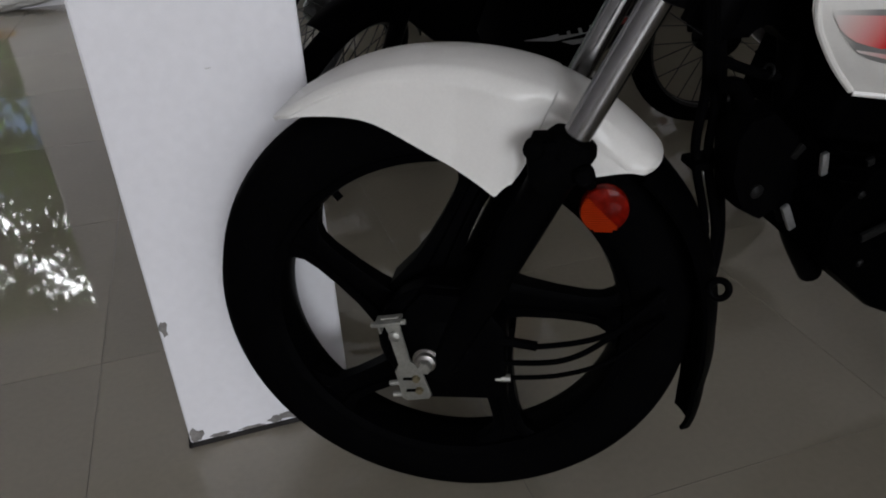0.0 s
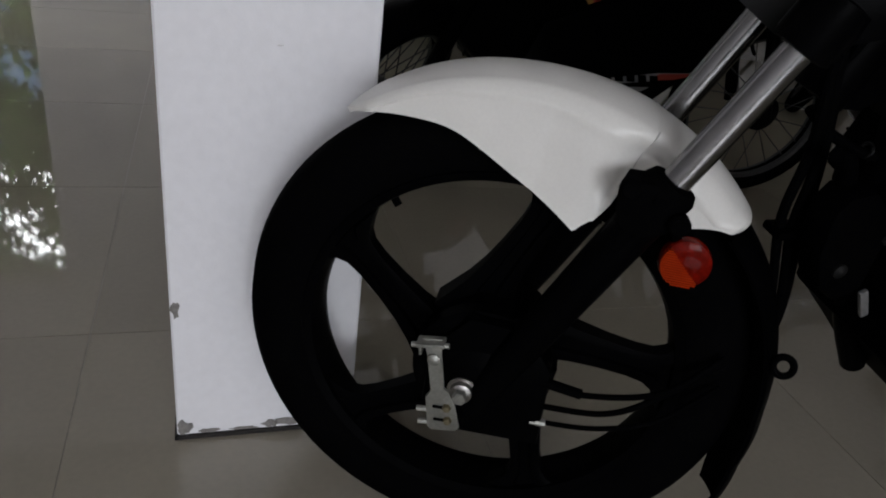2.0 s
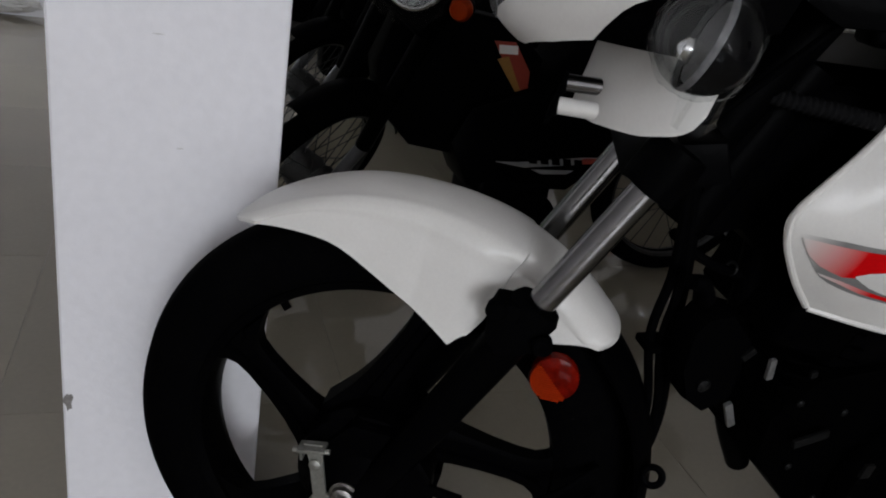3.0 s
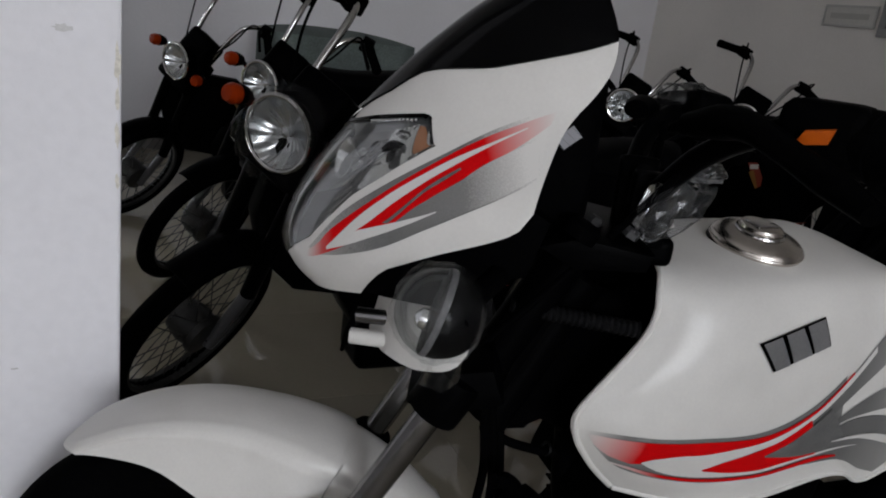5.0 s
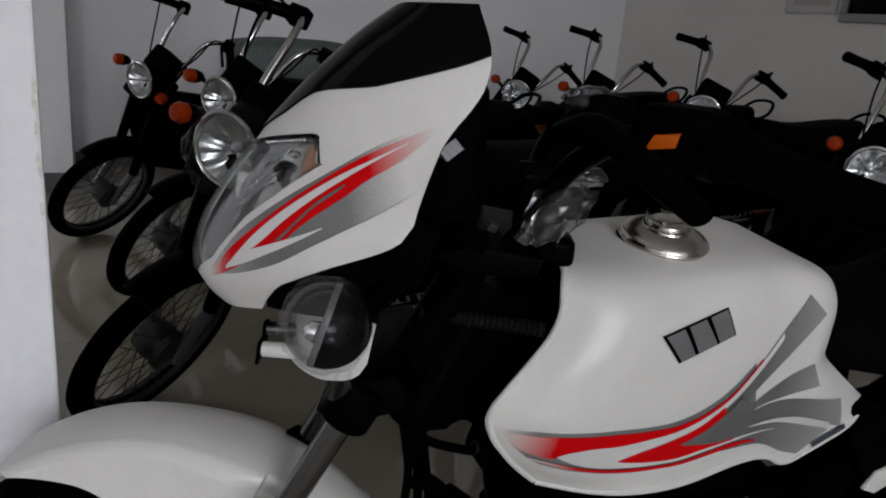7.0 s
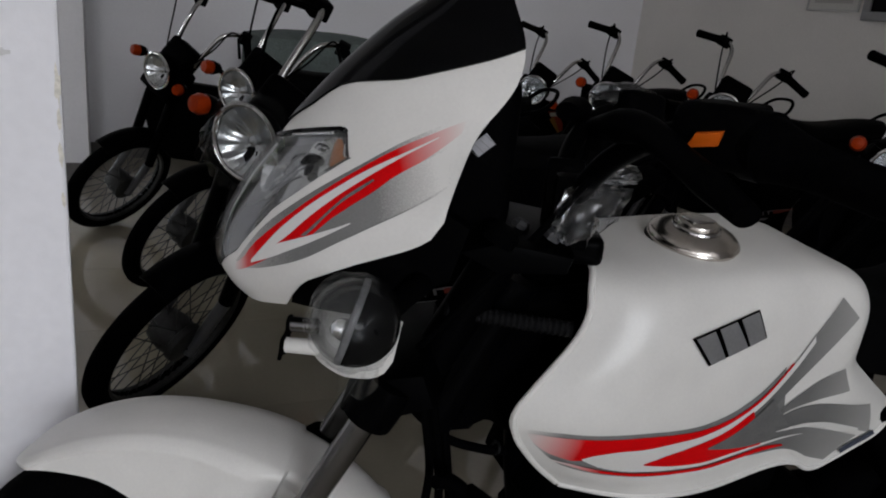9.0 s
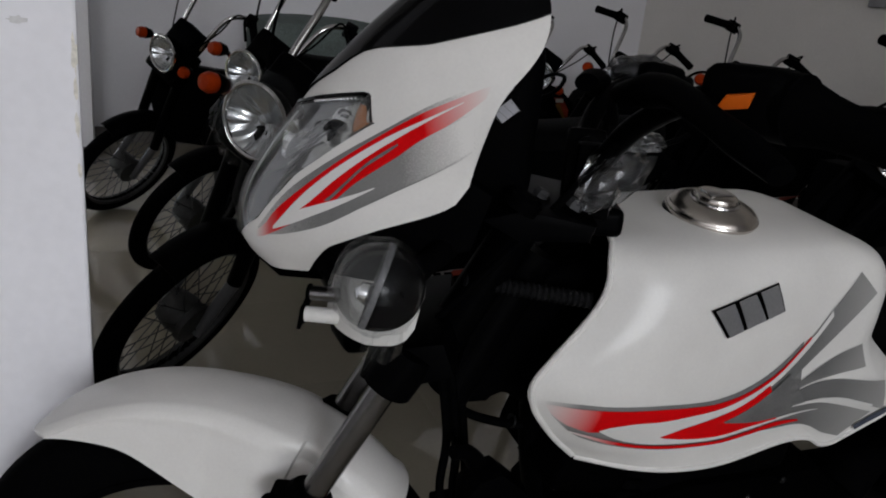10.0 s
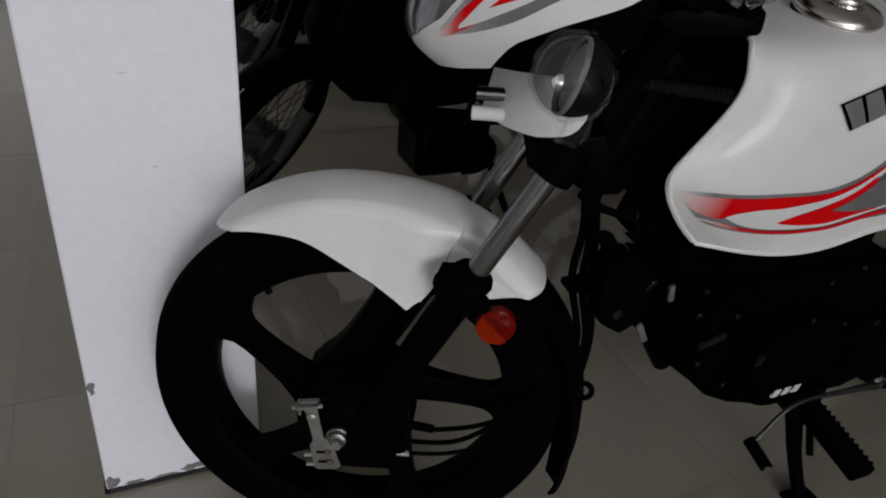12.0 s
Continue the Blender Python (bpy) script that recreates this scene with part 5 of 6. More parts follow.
def b_spokes(radius, count, reach=0.03):
    many = []
    for k in range(count):
        a = 2 * math.pi * k / count
        b = a + (0.55 if k % 2 else -0.55)
        s = 1 if (k // 2) % 2 else -1
        many.append(b_tube([(0.040 * math.cos(b), s * reach, 0.040 * math.sin(b)), (radius * math.cos(a), 0, radius * math.sin(a))], 0.0016, 5))
    return merge(*many)


def b_flutes(radius, at):
    """A dished lamp reflector with radial flutes, facing ahead."""
    def f(u, v):
        a = 2 * math.pi * u
        r = 0.010 + (radius * 0.95 - 0.010) * v
        d = -0.036 + 0.040 * v ** 1.8 + 0.0026 * v * math.sin(9 * a) + 0.0016 * math.sin(21 * a + 7 * v) * v
        return Vector(at) + Vector((d, r * math.cos(a), r * math.sin(a)))
    return b_grid(f, 96, 10)


def moped(turn, roll, lamp_size=0.074, film=False, lamp_shift=(0.167, 0, 0.153), bar_shift=(0.247, 0, 0.191)):
    """A step-through moped on its stand, its bars turned; x ahead from the front wheel's foot, y to its left."""
    R = 0.268
    top = thing("moped", "black step-through moped with a round headlamp, parked on its stand", "moped", "row of mopeds")
    swing = pose(0, 0, 0, 0, 0, turn) @ pose(0, 0, 0, -roll, 0, 0)
    at_lamp, at_bar = Matrix.Translation(lamp_shift), Matrix.Translation(bar_shift)
    neck = Vector((-0.235, 0, 0.62)) + Vector(lamp_shift)
    shift = swing @ neck - neck
    carry = Matrix.Translation((shift.x + 0.20, 0.5 * shift.y, 0)) @ Matrix.Diagonal((1.06, 1, 0.96, 1))

    def f(name, bm, mat, parent=top, label="", **k):
        return part(name, moved(bm, swing), mat, parent, label, **k)

    def fl(name, bm, mat, parent=top, label="", **k):
        return f(name, moved(bm, at_lamp), mat, parent, label, **k)

    def fb(name, bm, mat, parent=top, label="", **k):
        return f(name, moved(bm, at_bar), mat, parent, label, **k)

    def g(name, bm, mat, parent=top, label="", **k):
        return part(name, moved(bm, carry), mat, parent, label, **k)

    rim = [(R - 0.058, -0.020), (R - 0.048, -0.024), (R - 0.050, 0.0), (R - 0.048, 0.024), (R - 0.058, 0.020), (R - 0.061, 0.0)]
    wheel = f("front_wheel", b_lathe(rim, LEFT, (0, 0, R), 56, False, True), DULLRIM, top, "wire-spoked front wheel")
    f("tyre", b_torus(R - 0.030, 0.032, LEFT, (0, 0, R), 64, 12, 0.95), RUBBER, wheel)
    f("spokes", moved(b_spokes(R - 0.055, 32), Matrix.Translation((0, 0, R))), DULLRIM, wheel)
    f("hub", b_lathe([(0.02, -0.06), (0.05, -0.045), (0.058, 0.0), (0.052, 0.03), (0.060, 0.034), (0.058, 0.05), (0.02, 0.06)], LEFT, (0, 0, R), 28), DULLRIM, wheel)
    f("brake_arm", moved(b_box((-0.008, 0.058, -0.01), (0.008, 0.066, 0.075), 0.003), Matrix.Translation((0, 0, R)) @ pose(0, 0, 0, 0, -40, 0)), BK, wheel)

    def guard(u, v):
        deg = 52 + 100 * u
        y = 2 * v - 1
        r = R + 0.034 - 0.020 * y * y
        return Vector((r * math.cos(radians(deg)), 0.048 * y, R + r * math.sin(radians(deg))))

    f("mudguard", b_grid(guard, 24, 8, 0.003), BK, top)
    for s in (1, -1):
        f("fork_slider", b_tube([(0.0, 0.066 * s, R - 0.02), (-0.060, 0.066 * s, R + 0.17)], [0.016, 0.018], 12), GREYMETAL, top, "grey fork slider")
        f("fork_tube", b_tube([(-0.055, 0.066 * s, R + 0.15), Vector((-0.185, 0.066 * s, R + 0.50)) + Vector(lamp_shift)], 0.022, 12), BK, top)
        ind = fl("indicator", b_lathe([(0.015, -0.022), (0.022, -0.014), (0.0245, 0.004), (0.018, 0.019), (0.0006, 0.022)], (1, 0.25 * s, 0), (-0.115, 0.140 * s, 0.742), 20), AMBER, top, "amber indicator")
        fl("cup", b_lathe([(0.009, -0.050), (0.018, -0.040), (0.0245, -0.016), (0.024, -0.012)], (1, 0.25 * s, 0), (-0.115, 0.140 * s, 0.742), 16), BK, ind)
        fl("stalk", b_tube([(-0.155, 0.132 * s, 0.740), (-0.185, 0.07 * s, 0.720)], 0.009, 8), BK, ind)
        bar = f("handlebar", b_tube([at_lamp @ Vector(p) for p in ((-0.235, 0.0, 0.775), (-0.240, 0.050 * s, 0.78))] + [(at_lamp @ Vector((-0.270, 0.072 * s, 0.83))).lerp(at_bar @ Vector((-0.290, 0.075 * s, 0.845)), 0.4)]
                                       + [at_bar @ Vector(p) for p in ((-0.370, 0.095 * s, 0.930), (-0.425, 0.125 * s, 0.965), (-0.450, 0.150 * s, 0.963), (-0.400, 0.225 * s, 0.945))], 0.0095, 12, 36), CHROME, top, "tall chromed handlebar")
        fb("grip", b_tube([(-0.440, 0.165 * s, 0.960), (-0.375, 0.262 * s, 0.938)], [0.018, 0.016, 0.017], 12, 4), RUBBER, bar)
        fb("switch", moved(b_box((-0.025, -0.022, -0.024), (0.025, 0.022, 0.024), 0.008), Matrix.Translation((-0.448, 0.146 * s, 0.962)) @ pose(0, 0, 0, 0, 0, 30 * s)), PLASTIC, bar)
        fb("lever", b_tube([(-0.425, 0.140 * s, 0.965), (-0.385, 0.17 * s, 0.966), (-0.325, 0.255 * s, 0.942)], [0.008, 0.006, 0.007], 8), BK, bar)
        f("cable", b_tube([at_bar @ Vector((-0.420, 0.145 * s, 0.970)), at_bar @ Vector((-0.330, 0.160 * s, 0.995)), at_lamp @ Vector((-0.225, 0.130 * s, 0.93)), at_lamp @ Vector((-0.195, 0.07 * s, 0.80))], 0.0035, 6, 20), RUBBER, bar)
    c = Vector((-0.125, 0, 0.738))
    lamp = fl("headlamp", b_lathe([(0.02, -0.085), (lamp_size * 0.7, -0.062), (lamp_size, -0.012), (lamp_size + 0.004, 0.006), (lamp_size, 0.012)], (0.98, 0, -0.10), c, 32, False), BK, top)
    fl("rim", b_torus(lamp_size, 0.006, (0.98, 0, -0.10), c + Vector((0.010, 0, 0)), 36, 8), CHROME, lamp)
    fl("reflector", b_flutes(lamp_size, c), REFLECTOR, lamp)
    fl("bulb", b_lathe([(0.010, -0.035), (0.012, -0.015), (0.0005, -0.008)], (0.98, 0, -0.10), c, 12), REFLECTOR, lamp)
    fl("lens", b_lathe([(lamp_size * 0.96, 0.008), (lamp_size * 0.7, 0.022), (lamp_size * 0.35, 0.028), (0.0005, 0.030)], (0.98, 0, -0.10), c, 32, False), LENS, lamp)
    if film:
        bag = fl("film", moved(crumple(lamp_size * 1.25, 41, (0.7, 1.05, 1.08), 0.16, 4), Matrix.Translation(c + Vector((-0.012, 0, -0.012)))), FILM, lamp, "loose clear film round the lamp")
        bag.visible_shadow = False
    fl("instrument", moved(b_box((-0.05, -0.068, -0.06), (0.05, 0.068, 0.05), 0.02, 3), Matrix.Translation((-0.225, 0, 0.815)) @ pose(0, 0, 0, 0, -25, 0)), PLASTIC, top)
    fl("yoke", moved(b_box((-0.04, -0.09, -0.09), (0.04, 0.09, 0.08), 0.02), Matrix.Translation((-0.195, 0, 0.70)) @ pose(0, 0, 0, 0, -22, 0)), PLASTIC, top)
    # body
    g("head_cover", b_plate([(-0.20, 0.74), (-0.165, 0.58), (-0.19, 0.46), (-0.27, 0.375), (-0.40, 0.355), (-0.52, 0.40), (-0.58, 0.50), (-0.57, 0.64), (-0.48, 0.72), (-0.30, 0.74)], -0.060, 0.060, 0.015), PLASTIC, top)
    g("spine", b_tube([(-0.25, 0, 0.66), (-0.36, 0, 0.47), (-0.50, 0, 0.42), (-0.80, 0, 0.54)], 0.050, 14), PLASTIC, top)
    cover = g("side_cover", b_plate([(-0.40, 0.50), (-0.36, 0.40), (-0.42, 0.28), (-0.70, 0.28), (-0.86, 0.42), (-0.84, 0.56), (-0.55, 0.56)], -0.090, 0.090, 0.02), BK, top)
    g("sticker", b_plate([(-0.435, 0.670), (-0.490, 0.672), (-0.540, 0.60), (-0.550, 0.47), (-0.520, 0.54)], 0.059, 0.0615, 0), WEB, top, "red and orange sticker")
    g("sticker_tip", b_plate([(-0.450, 0.625), (-0.512, 0.545), (-0.540, 0.48), (-0.524, 0.55), (-0.478, 0.635)], 0.0616, 0.063, 0), DULLYELLOW, top)
    g("sticker_bar", b_plate([(-0.448, 0.662), (-0.496, 0.664), (-0.500, 0.642), (-0.452, 0.640)], 0.0631, 0.0642, 0), WHITEDECAL, top)
    # side lettering drawn as bars on a pale flash
    g("side_flash", b_plate([(-0.485, 0.358), (-0.545, 0.360), (-0.725, 0.386), (-0.825, 0.390), (-0.725, 0.366), (-0.565, 0.346)], 0.091, 0.093, 0), DULLFLASH, cover)
    g("side_flash_tip", b_plate([(-0.725, 0.384), (-0.855, 0.391), (-0.765, 0.370), (-0.705, 0.366)], 0.0931, 0.0943, 0), WEB, cover)
    for k in range(5):
        x = -0.570 - 0.032 * k
        g("letter_bar", b_plate([(x, 0.379), (x - 0.022, 0.379), (x - 0.028, 0.360), (x - 0.006, 0.360)], 0.0935, 0.0952, 0), GLOSSBLACK, cover)
    g("side_flash_lower", b_plate([(-0.585, 0.342), (-0.705, 0.346), (-0.685, 0.334), (-0.615, 0.330)], 0.091, 0.093, 0), DULLFLASH, cover)

    def seat(u, v):
        x = -0.70 - 0.68 * u
        half = 0.115 * min(1, 5 * u + 0.45) * min(1, 6 * (1 - u) + 0.5)
        a = math.pi * v
        return Vector((x, half * math.cos(a), 0.750 + (0.082 + 0.014 * math.sin(u * 6 + 2.4)) * max(0, math.sin(a)) ** 0.4))

    g("seat", b_grid(seat, 20, 14, 0.008), SEAT, top)
    g("seat_base", b_plate([(-0.56, 0.55), (-0.64, 0.70), (-0.72, 0.752), (-1.36, 0.756), (-1.42, 0.71), (-1.26, 0.60), (-1.02, 0.55), (-0.84, 0.48)], -0.095, 0.095, 0.02), PLASTIC, top)
    g("grab_rail", b_tube([(-1.20, 0.115, 0.755), (-1.40, 0.110, 0.800), (-1.49, 0.06, 0.870), (-1.49, -0.06, 0.870), (-1.40, -0.110, 0.800), (-1.20, -0.115, 0.755)], 0.009, 10, 40), BK, top)

    def rear_guard(u, v):
        deg = 30 + 130 * u
        y = 2 * v - 1
        r = R + 0.038 - 0.020 * y * y
        return Vector((-1.10 - r * math.cos(radians(deg)), 0.055 * y, R + r * math.sin(radians(deg))))

    g("rear_mudguard", b_grid(rear_guard, 24, 8, 0.003), BK, top)
    rear = g("rear_wheel", b_lathe(rim, LEFT, (-1.10, 0, R), 48, False, True), DULLRIM, top)
    g("tyre", b_torus(R - 0.030, 0.032, LEFT, (-1.10, 0, R), 48, 12, 0.95), RUBBER, rear)
    g("hub", b_lathe([(0.02, -0.06), (0.055, -0.04), (0.055, 0.04), (0.02, 0.06)], LEFT, (-1.10, 0, R), 20), BK, rear)
    g("spokes", moved(b_spokes(R - 0.055, 24), Matrix.Translation((-1.10, 0, R))), DULLRIM, rear)
    g("engine", merge(b_box((-0.66, -0.09, 0.13), (-0.44, 0.09, 0.32), 0.03, 3), b_lathe([(0.07, 0.09), (0.068, 0.115), (0.0005, 0.12)], LEFT, (-0.60, 0, 0.21), 24)), BK, top)
    g("side_stand", b_tube([(-0.66, 0.08, 0.18), (-0.70, 0.15, 0.03), (-0.71, 0.165, 0.016)], 0.011, 8), BK, top)
    g("stand_leg", b_tube([(-0.66, -0.08, 0.18), (-0.70, -0.15, 0.012)], 0.011, 8), BK, top)
    for s in (1, -1):
        g("shock_absorber", b_tube([(-1.08, 0.085 * s, R), (-1.00, 0.085 * s, 0.62)], 0.018, 10), BK, top)
    return top


def park(x, y, yaw):
    return Matrix.Translation((x, y, 0.006)) @ pose(0, 0, 0, 0, 0, 180 + yaw)


BESIDE = "black moped with wire wheels and chromed bars, beside the back wall"
TURNED = "black moped with chromed bars turned to one side"
for x, y, turn, roll, size, lamp_at, label in ((-0.162, 3.861, 38, 29.5, 0.074, (0.160, 0, 0.150), BESIDE),
                                               (0.049, 3.024, 40.8, 27, 0.074, (0.167, 0, 0.155), "black moped with wire wheels and chromed bars, in a row"),
                                               (-0.070, 2.083, 42.7, 27.4, 0.084, (0.205, 0, 0.160), "black moped with clear film round its headlamp"),
                                               (1.634, 3.936, 57.8, 30.2, 0.074, (0.167, 0, 0.153), BESIDE),
                                               (1.752, 3.290, 51, 24.7, 0.074, (0.167, 0, 0.153), TURNED),
                                               (1.998, 2.789, 47.8, 23.6, 0.074, (0.180, 0, 0.170), TURNED),
                                               (1.791, 1.906, 47.6, 29, 0.074, (0.167, 0, 0.153), "black moped with chromed bars in front of a grey wall")):
    tagged(moped(turn, roll, size, size > 0.08, lamp_at), label).matrix_world = park(x, y, 0)

# frames on the east wall and a covered machine by the back wall
frame_board = thing("wall_board", "dark framed board on the grey wall", "picture frame")
part("frame", merge(b_box((XR - 0.03, 2.10, 1.325), (XR - 0.002, 3.38, 1.375), 0.004), b_box((XR - 0.03, 3.33, 1.375), (XR - 0.002, 3.38, 2.17), 0.004), b_box((XR - 0.03, 2.10, 2.17), (XR - 0.002, 3.38, 2.22), 0.004),
                    b_box((XR - 0.03, 2.10, 1.375), (XR - 0.002, 2.15, 2.17), 0.004)), material("pale_metal_frame", (0.30, 0.30, 0.30), 0.4, 0.5, 0, 0.06, 90), frame_board)
part("panel", b_box((XR - 0.018, 2.15, 1.375), (XR - 0.004, 3.33, 2.17), 0.001), GLOSSBLACK, frame_board)
notice = thing("notice", "pale printed notice in a thin frame on the wall", "notice")
part("frame", merge(b_box((XR - 0.014, 3.42, 1.370), (XR - 0.002, 3.80, 1.382), 0.001), b_box((XR - 0.014, 3.42, 1.488), (XR - 0.002, 3.80, 1.50), 0.001), b_box((XR - 0.014, 3.42, 1.382), (XR - 0.002, 3.43, 1.488), 0.001), b_box((XR - 0.014, 3.79, 1.382), (XR - 0.002, 3.80, 1.488), 0.001)),
     material("grey_notice_frame", (0.52, 0.51, 0.49), 0.6, 0, 0, 0.05, 60), notice)
part("sheet", b_box((XR - 0.010, 3.43, 1.382), (XR - 0.002, 3.79, 1.488), 0.001), material("faded_notice_paper", (0.62, 0.61, 0.57), 0.8, 0, 0, 0.05, 60), notice)
part("printed_bar", b_box((XR - 0.0112, 3.47, 1.418), (XR - 0.0101, 3.75, 1.452), 0), material("faded_print", (0.47, 0.46, 0.43), 0.8), notice)


def cover_skin(u, v):
    a = 2 * math.pi * u
    e = 0.30
    sx, sy = abs(math.cos(a)) ** e * (1 if math.cos(a) > 0 else -1), abs(math.sin(a)) ** e * (1 if math.sin(a) > 0 else -1)
    t = min(1, v / 0.75)
    shrink = 1.0 if v < 0.75 else max(0.0, 1 - ((v - 0.75) / 0.25)) ** 0.7
    z = 0.90 * t if v < 0.75 else 0.90 + 0.045 * math.sin((v - 0.75) / 0.25 * math.pi / 2)
    fold = 1 + 0.025 * math.sin(9 * a) * (1 - 0.6 * t)
    return Vector((1.12 + 0.44 * sx * shrink * fold, 4.86 + 0.36 * sy * shrink * fold, z))


covered = thing("covered_machine", "machine under a grey-green cloth cover by the wall", "covered machine")
part("cover", b_grid(cover_skin, 64, 24), material("grey_green_cloth", (0.13, 0.155, 0.145), 0.85, 0, 0, 0.25, 160, 0.6, 0.2, 0.15, 8), covered)

# ---- the garden beyond the far door ----
LEAF = material("garden_leaf", (0.11, 0.23, 0.04), 0.55, 0, 0, 0.35, 3, 0, 0.4, 0.4, 0.8)
BARK = material("bark", (0.10, 0.075, 0.05), 0.9, 0, 0, 0.3, 30, 0.8, 0.3, 0.2, 4)
SOIL = material("garden_ground", (0.16, 0.15, 0.11), 0.9, 0, 0, 0.25, 12, 0.5, 0.3, 0.3, 0.6)
tagged(part("ground", b_box((-14, YG + 0.202, -0.14), (-0.625, 24, -0.02), 0), SOIL, smooth=False), kind="structure")
tagged(part("pavement", b_box((-3.4, YF - 6, -0.14), (4, YF - 0.2, -0.012), 0), material("pale_paving", (0.32, 0.31, 0.29), 0.8, 0, 0, 0.1, 8, 0.3, 0.3, 0.1, 0.7), smooth=False), kind="structure")


def foliage(name, parent, clumps, seed, low=0.05, high=0.10):
    """Many small leaves in loose clumps given as (centre, spread, count)."""
    rnd = random.Random(seed)
    verts, faces = [], []
    for c, size, count in clumps:
        for leaf in range(count):
            p = c + Vector((rnd.gauss(0, 1), rnd.gauss(0, 1), rnd.gauss(0, 0.8))) * size * 0.6
            q = Euler((rnd.uniform(-0.9, 0.9), rnd.uniform(-0.9, 0.9), rnd.uniform(0, 6.3))).to_matrix()
            s = rnd.uniform(low, high)
            i = len(verts)
            for dx, dy, dz in ((-s, 0, 0), (0, s * 0.42, 0.012), (s, 0, -0.01), (0, -s * 0.42, 0.012)):
                verts.append(p + q @ Vector((dx, dy, dz)))
            faces.append((i, i + 1, i + 2, i + 3))
    me = bpy.data.meshes.new(name)
    me.from_pydata([tuple(v) for v in verts], [], faces)
    me.materials.append(LEAF)
    ob = new(name, me)
    if parent:
        ob.parent = parent
        ob.matrix_parent_inverse = parent.matrix_world.inverted()
    return ob


def tree(x, y, high, wide, seed):
    rnd = random.Random(seed)
    top = thing("tree", "leafy green garden tree beyond the door", "tree", "garden trees", Matrix.Translation((x, y, -0.02)))
    limbs = [b_tube([(x, y, -0.05), (x + 0.05, y, high * 0.35), (x - 0.06, y + 0.05, high * 0.7)], [0.11, 0.08, 0.05], 10)]
    for k in range(6):
        a = 2 * math.pi * k / 6 + rnd.random()
        limbs.append(b_tube([(x, y, high * (0.3 + 0.06 * k)), (x + 0.3 * wide * math.cos(a), y + 0.3 * wide * math.sin(a), high * (0.5 + 0.05 * k)), (x + 0.6 * wide * math.cos(a), y + 0.6 * wide * math.sin(a), high * (0.62 + 0.06 * k))], [0.045, 0.03, 0.012], 7))
    part("trunk", merge(*limbs), BARK, top)
    clumps = []
    for clump in range(54):
        a, r = rnd.uniform(0, 2 * math.pi), wide * rnd.uniform(0.15, 1.0) ** 0.6
        up = rnd.uniform(0.12, 1.0)
        clumps.append((Vector((x + r * math.cos(a), y + r * math.sin(a), high * up)), wide * rnd.uniform(0.14, 0.26), 70 if up < 0.85 else 56))
    for clump in range(44):
        a, r = rnd.uniform(0, 2 * math.pi), wide * rnd.uniform(0.1, 1.0) ** 0.6
        clumps.append((Vector((x + r * math.cos(a), y + r * math.sin(a), high * rnd.uniform(0.74, 1.02))), wide * 0.16, 60))
    foliage("crown", top, clumps, seed)
    return top


for x, y, high, wide, seed in ((-1.9, 8.9, 4.3, 1.3, 1), (-3.1, 9.3, 4.6, 1.5, 2), (-4.4, 9.0, 4.5, 1.5, 4), (-0.6, 9.6, 4.2, 1.4, 5)):
    tree(x, y, high, wide, seed)
rnd_h = random.Random(8)
hedge = foliage("hedge", None, [(Vector((rnd_h.uniform(-6, 1), rnd_h.uniform(9.8, 10.6), rnd_h.uniform(0, 3.3))), 0.34, 80) for k in range(190)], 9, 0.06, 0.12)
tagged(hedge, "dense green hedge at the end of the garden", "hedge", kind="stuff")
glow = bpy.data.materials.new("bright_hazy_sky")
glow.use_nodes = True
emit = glow.node_tree.nodes.new("ShaderNodeEmission")
emit.inputs["Color"].default_value, emit.inputs["Strength"].default_value = (0.95, 0.98, 1.0, 1), 22.0
glow.node_tree.links.new(emit.outputs["Emission"], glow.node_tree.nodes["Material Output"].inputs["Surface"])
tagged(part("backdrop", b_box((-16, 14.0, 4.8), (8, 14.05, 12), 0), glow, smooth=False), kind="structure")

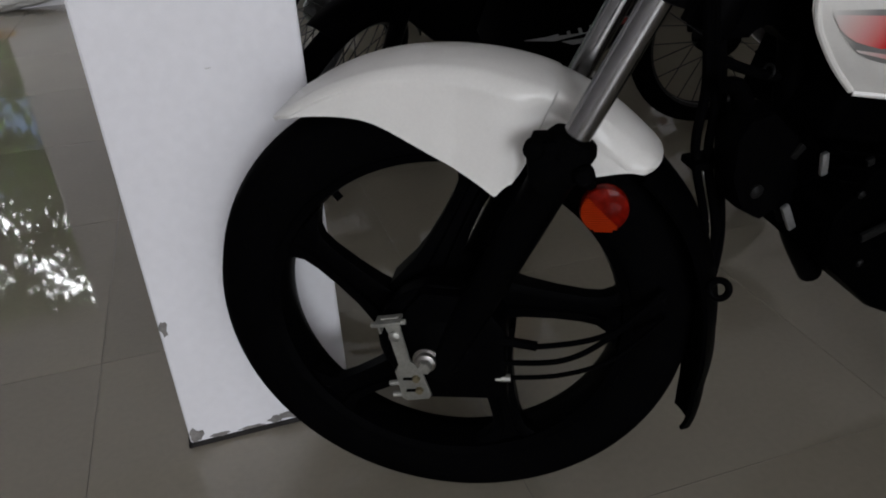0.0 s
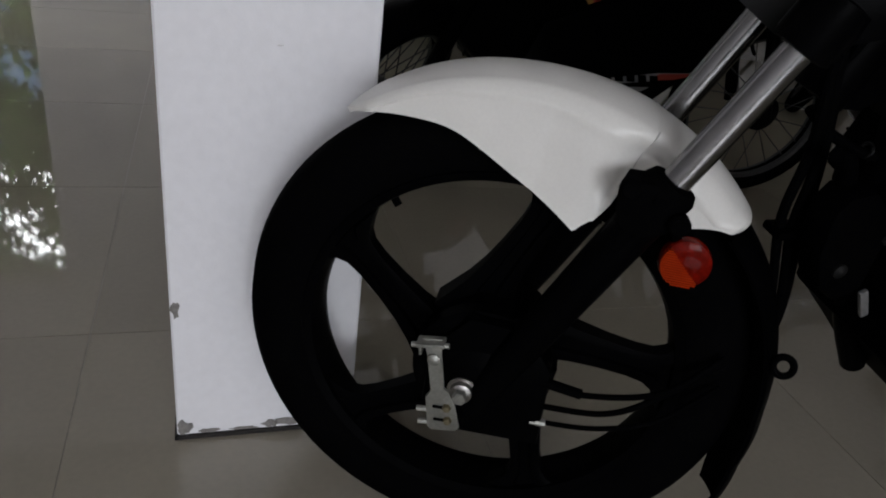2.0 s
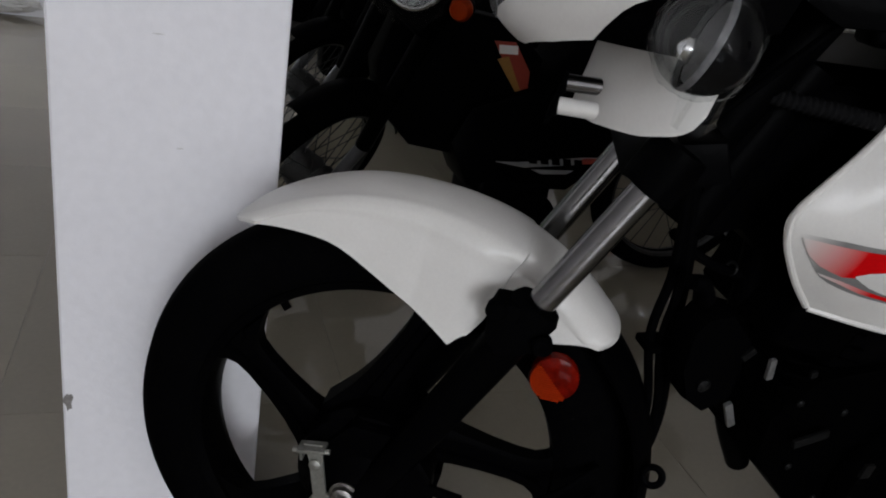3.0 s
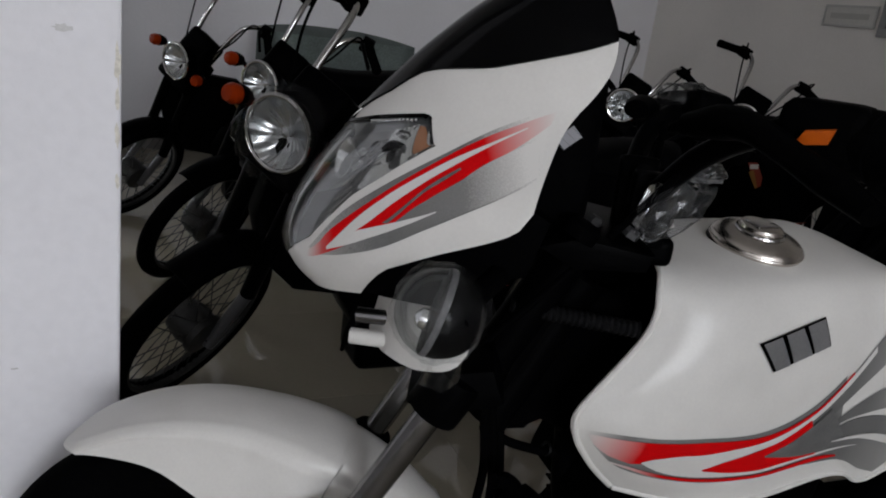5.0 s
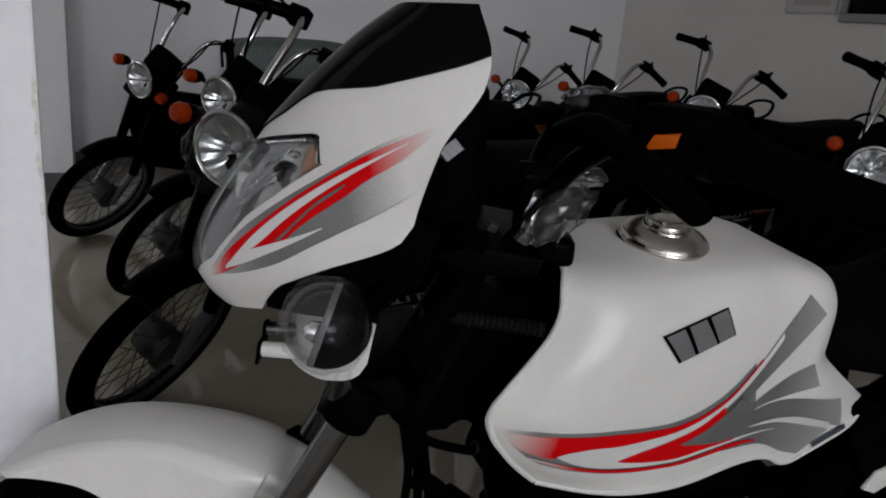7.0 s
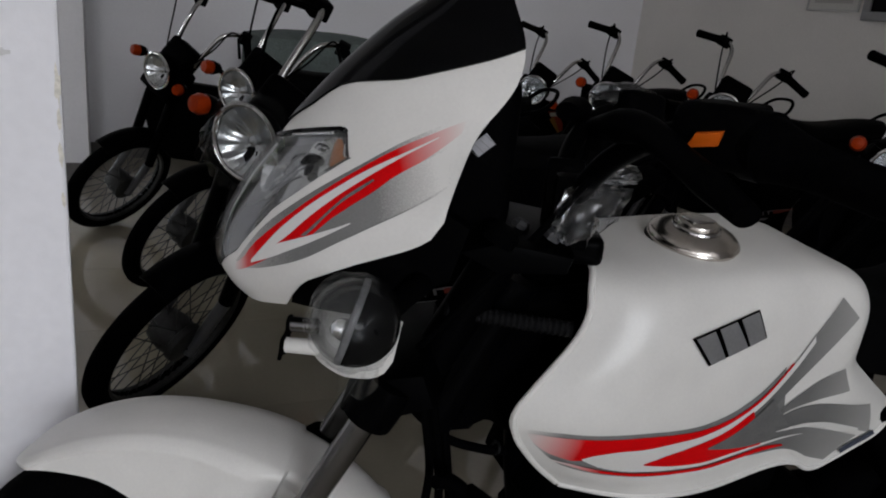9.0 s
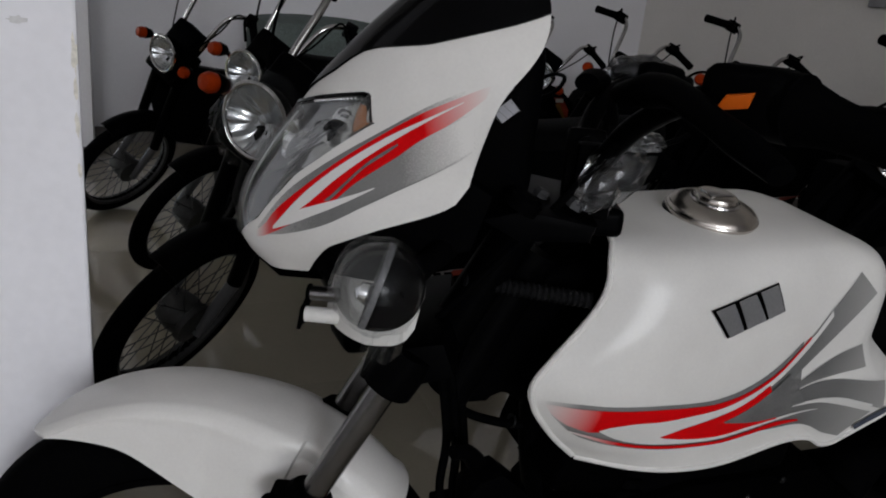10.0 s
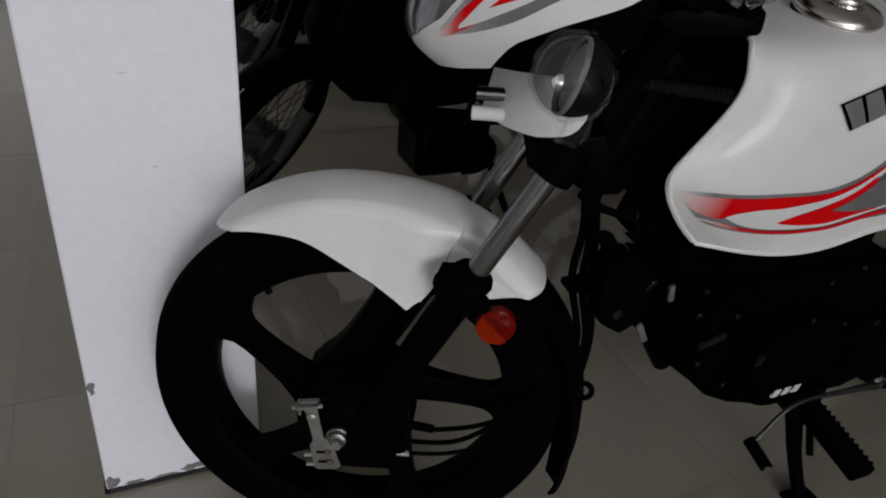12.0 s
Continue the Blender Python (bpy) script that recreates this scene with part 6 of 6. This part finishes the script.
# things on the floor by the garden door
shoe = thing("paper_bag", "crumpled white paper bag with an orange print on the floor", "paper bag")
part("bag", moved(crumple(0.16, 12, (1.5, 0.8, 0.42), 0.25, 4), Matrix.Translation((-1.30, 5.05, 0.070))), material("white_paper", (0.70, 0.69, 0.67), 0.75, 0, 0, 0.05, 30), shoe)
part("print", moved(b_box((-0.05, -0.03, 0), (0.05, 0.03, 0.004), 0.001), Matrix.Translation((-1.36, 4.93, 0.105)) @ pose(0, 0, 0, 62, 0, 0)), material("orange_print", (0.50, 0.20, 0.04), 0.6), shoe)


# ---- floor tiles ----
TILE = material("polished_cream_tile", (0.262, 0.235, 0.185), 0.032, 0, 0, 0.03, 90, 0, 0.75, 0.05, 2.5)
rnd_node = TILE.node_tree.nodes.new("ShaderNodeObjectInfo")
vary = TILE.node_tree.nodes.new("ShaderNodeMapRange")
vary.inputs["To Min"].default_value, vary.inputs["To Max"].default_value = 0.96, 1.04
scale_node = [n for n in TILE.node_tree.nodes if n.type == "VECT_MATH"][0]
tint = TILE.node_tree.nodes.new("ShaderNodeVectorMath")
tint.operation = "SCALE"
TILE.node_tree.links.new(rnd_node.outputs["Random"], vary.inputs["Value"])
TILE.node_tree.links.new(scale_node.outputs["Vector"], tint.inputs[0])
TILE.node_tree.links.new(vary.outputs["Result"], tint.inputs["Scale"])
TILE.node_tree.links.new(tint.outputs["Vector"], TILE.node_tree.nodes["Principled BSDF"].inputs["Base Color"])

SIZE = 0.625
tile_mesh = None
for i in range(-5, 8):
    for j in range(-15, 8):
        x0, y0 = -0.596 + SIZE * i, 1.353 + SIZE * j
        if x0 > XR or x0 + SIZE < XL or y0 > YB or y0 + SIZE < YF:
            continue
        if (x0 > XS and y0 + SIZE < -1.5) or (x0 < -0.62 and y0 > YG):
            continue
        if tile_mesh is None:
            bm = b_box((0.0007, 0.0007, -0.006), (SIZE - 0.0007, SIZE - 0.0007, 0.0), 0)
            ob = part("tile", moved(bm, Matrix()), TILE, floor, smooth=False)
            tile_mesh = ob.data
        else:
            ob = new("tile", tile_mesh)
            ob.parent = floor
        ob.location = (x0, y0, 0)
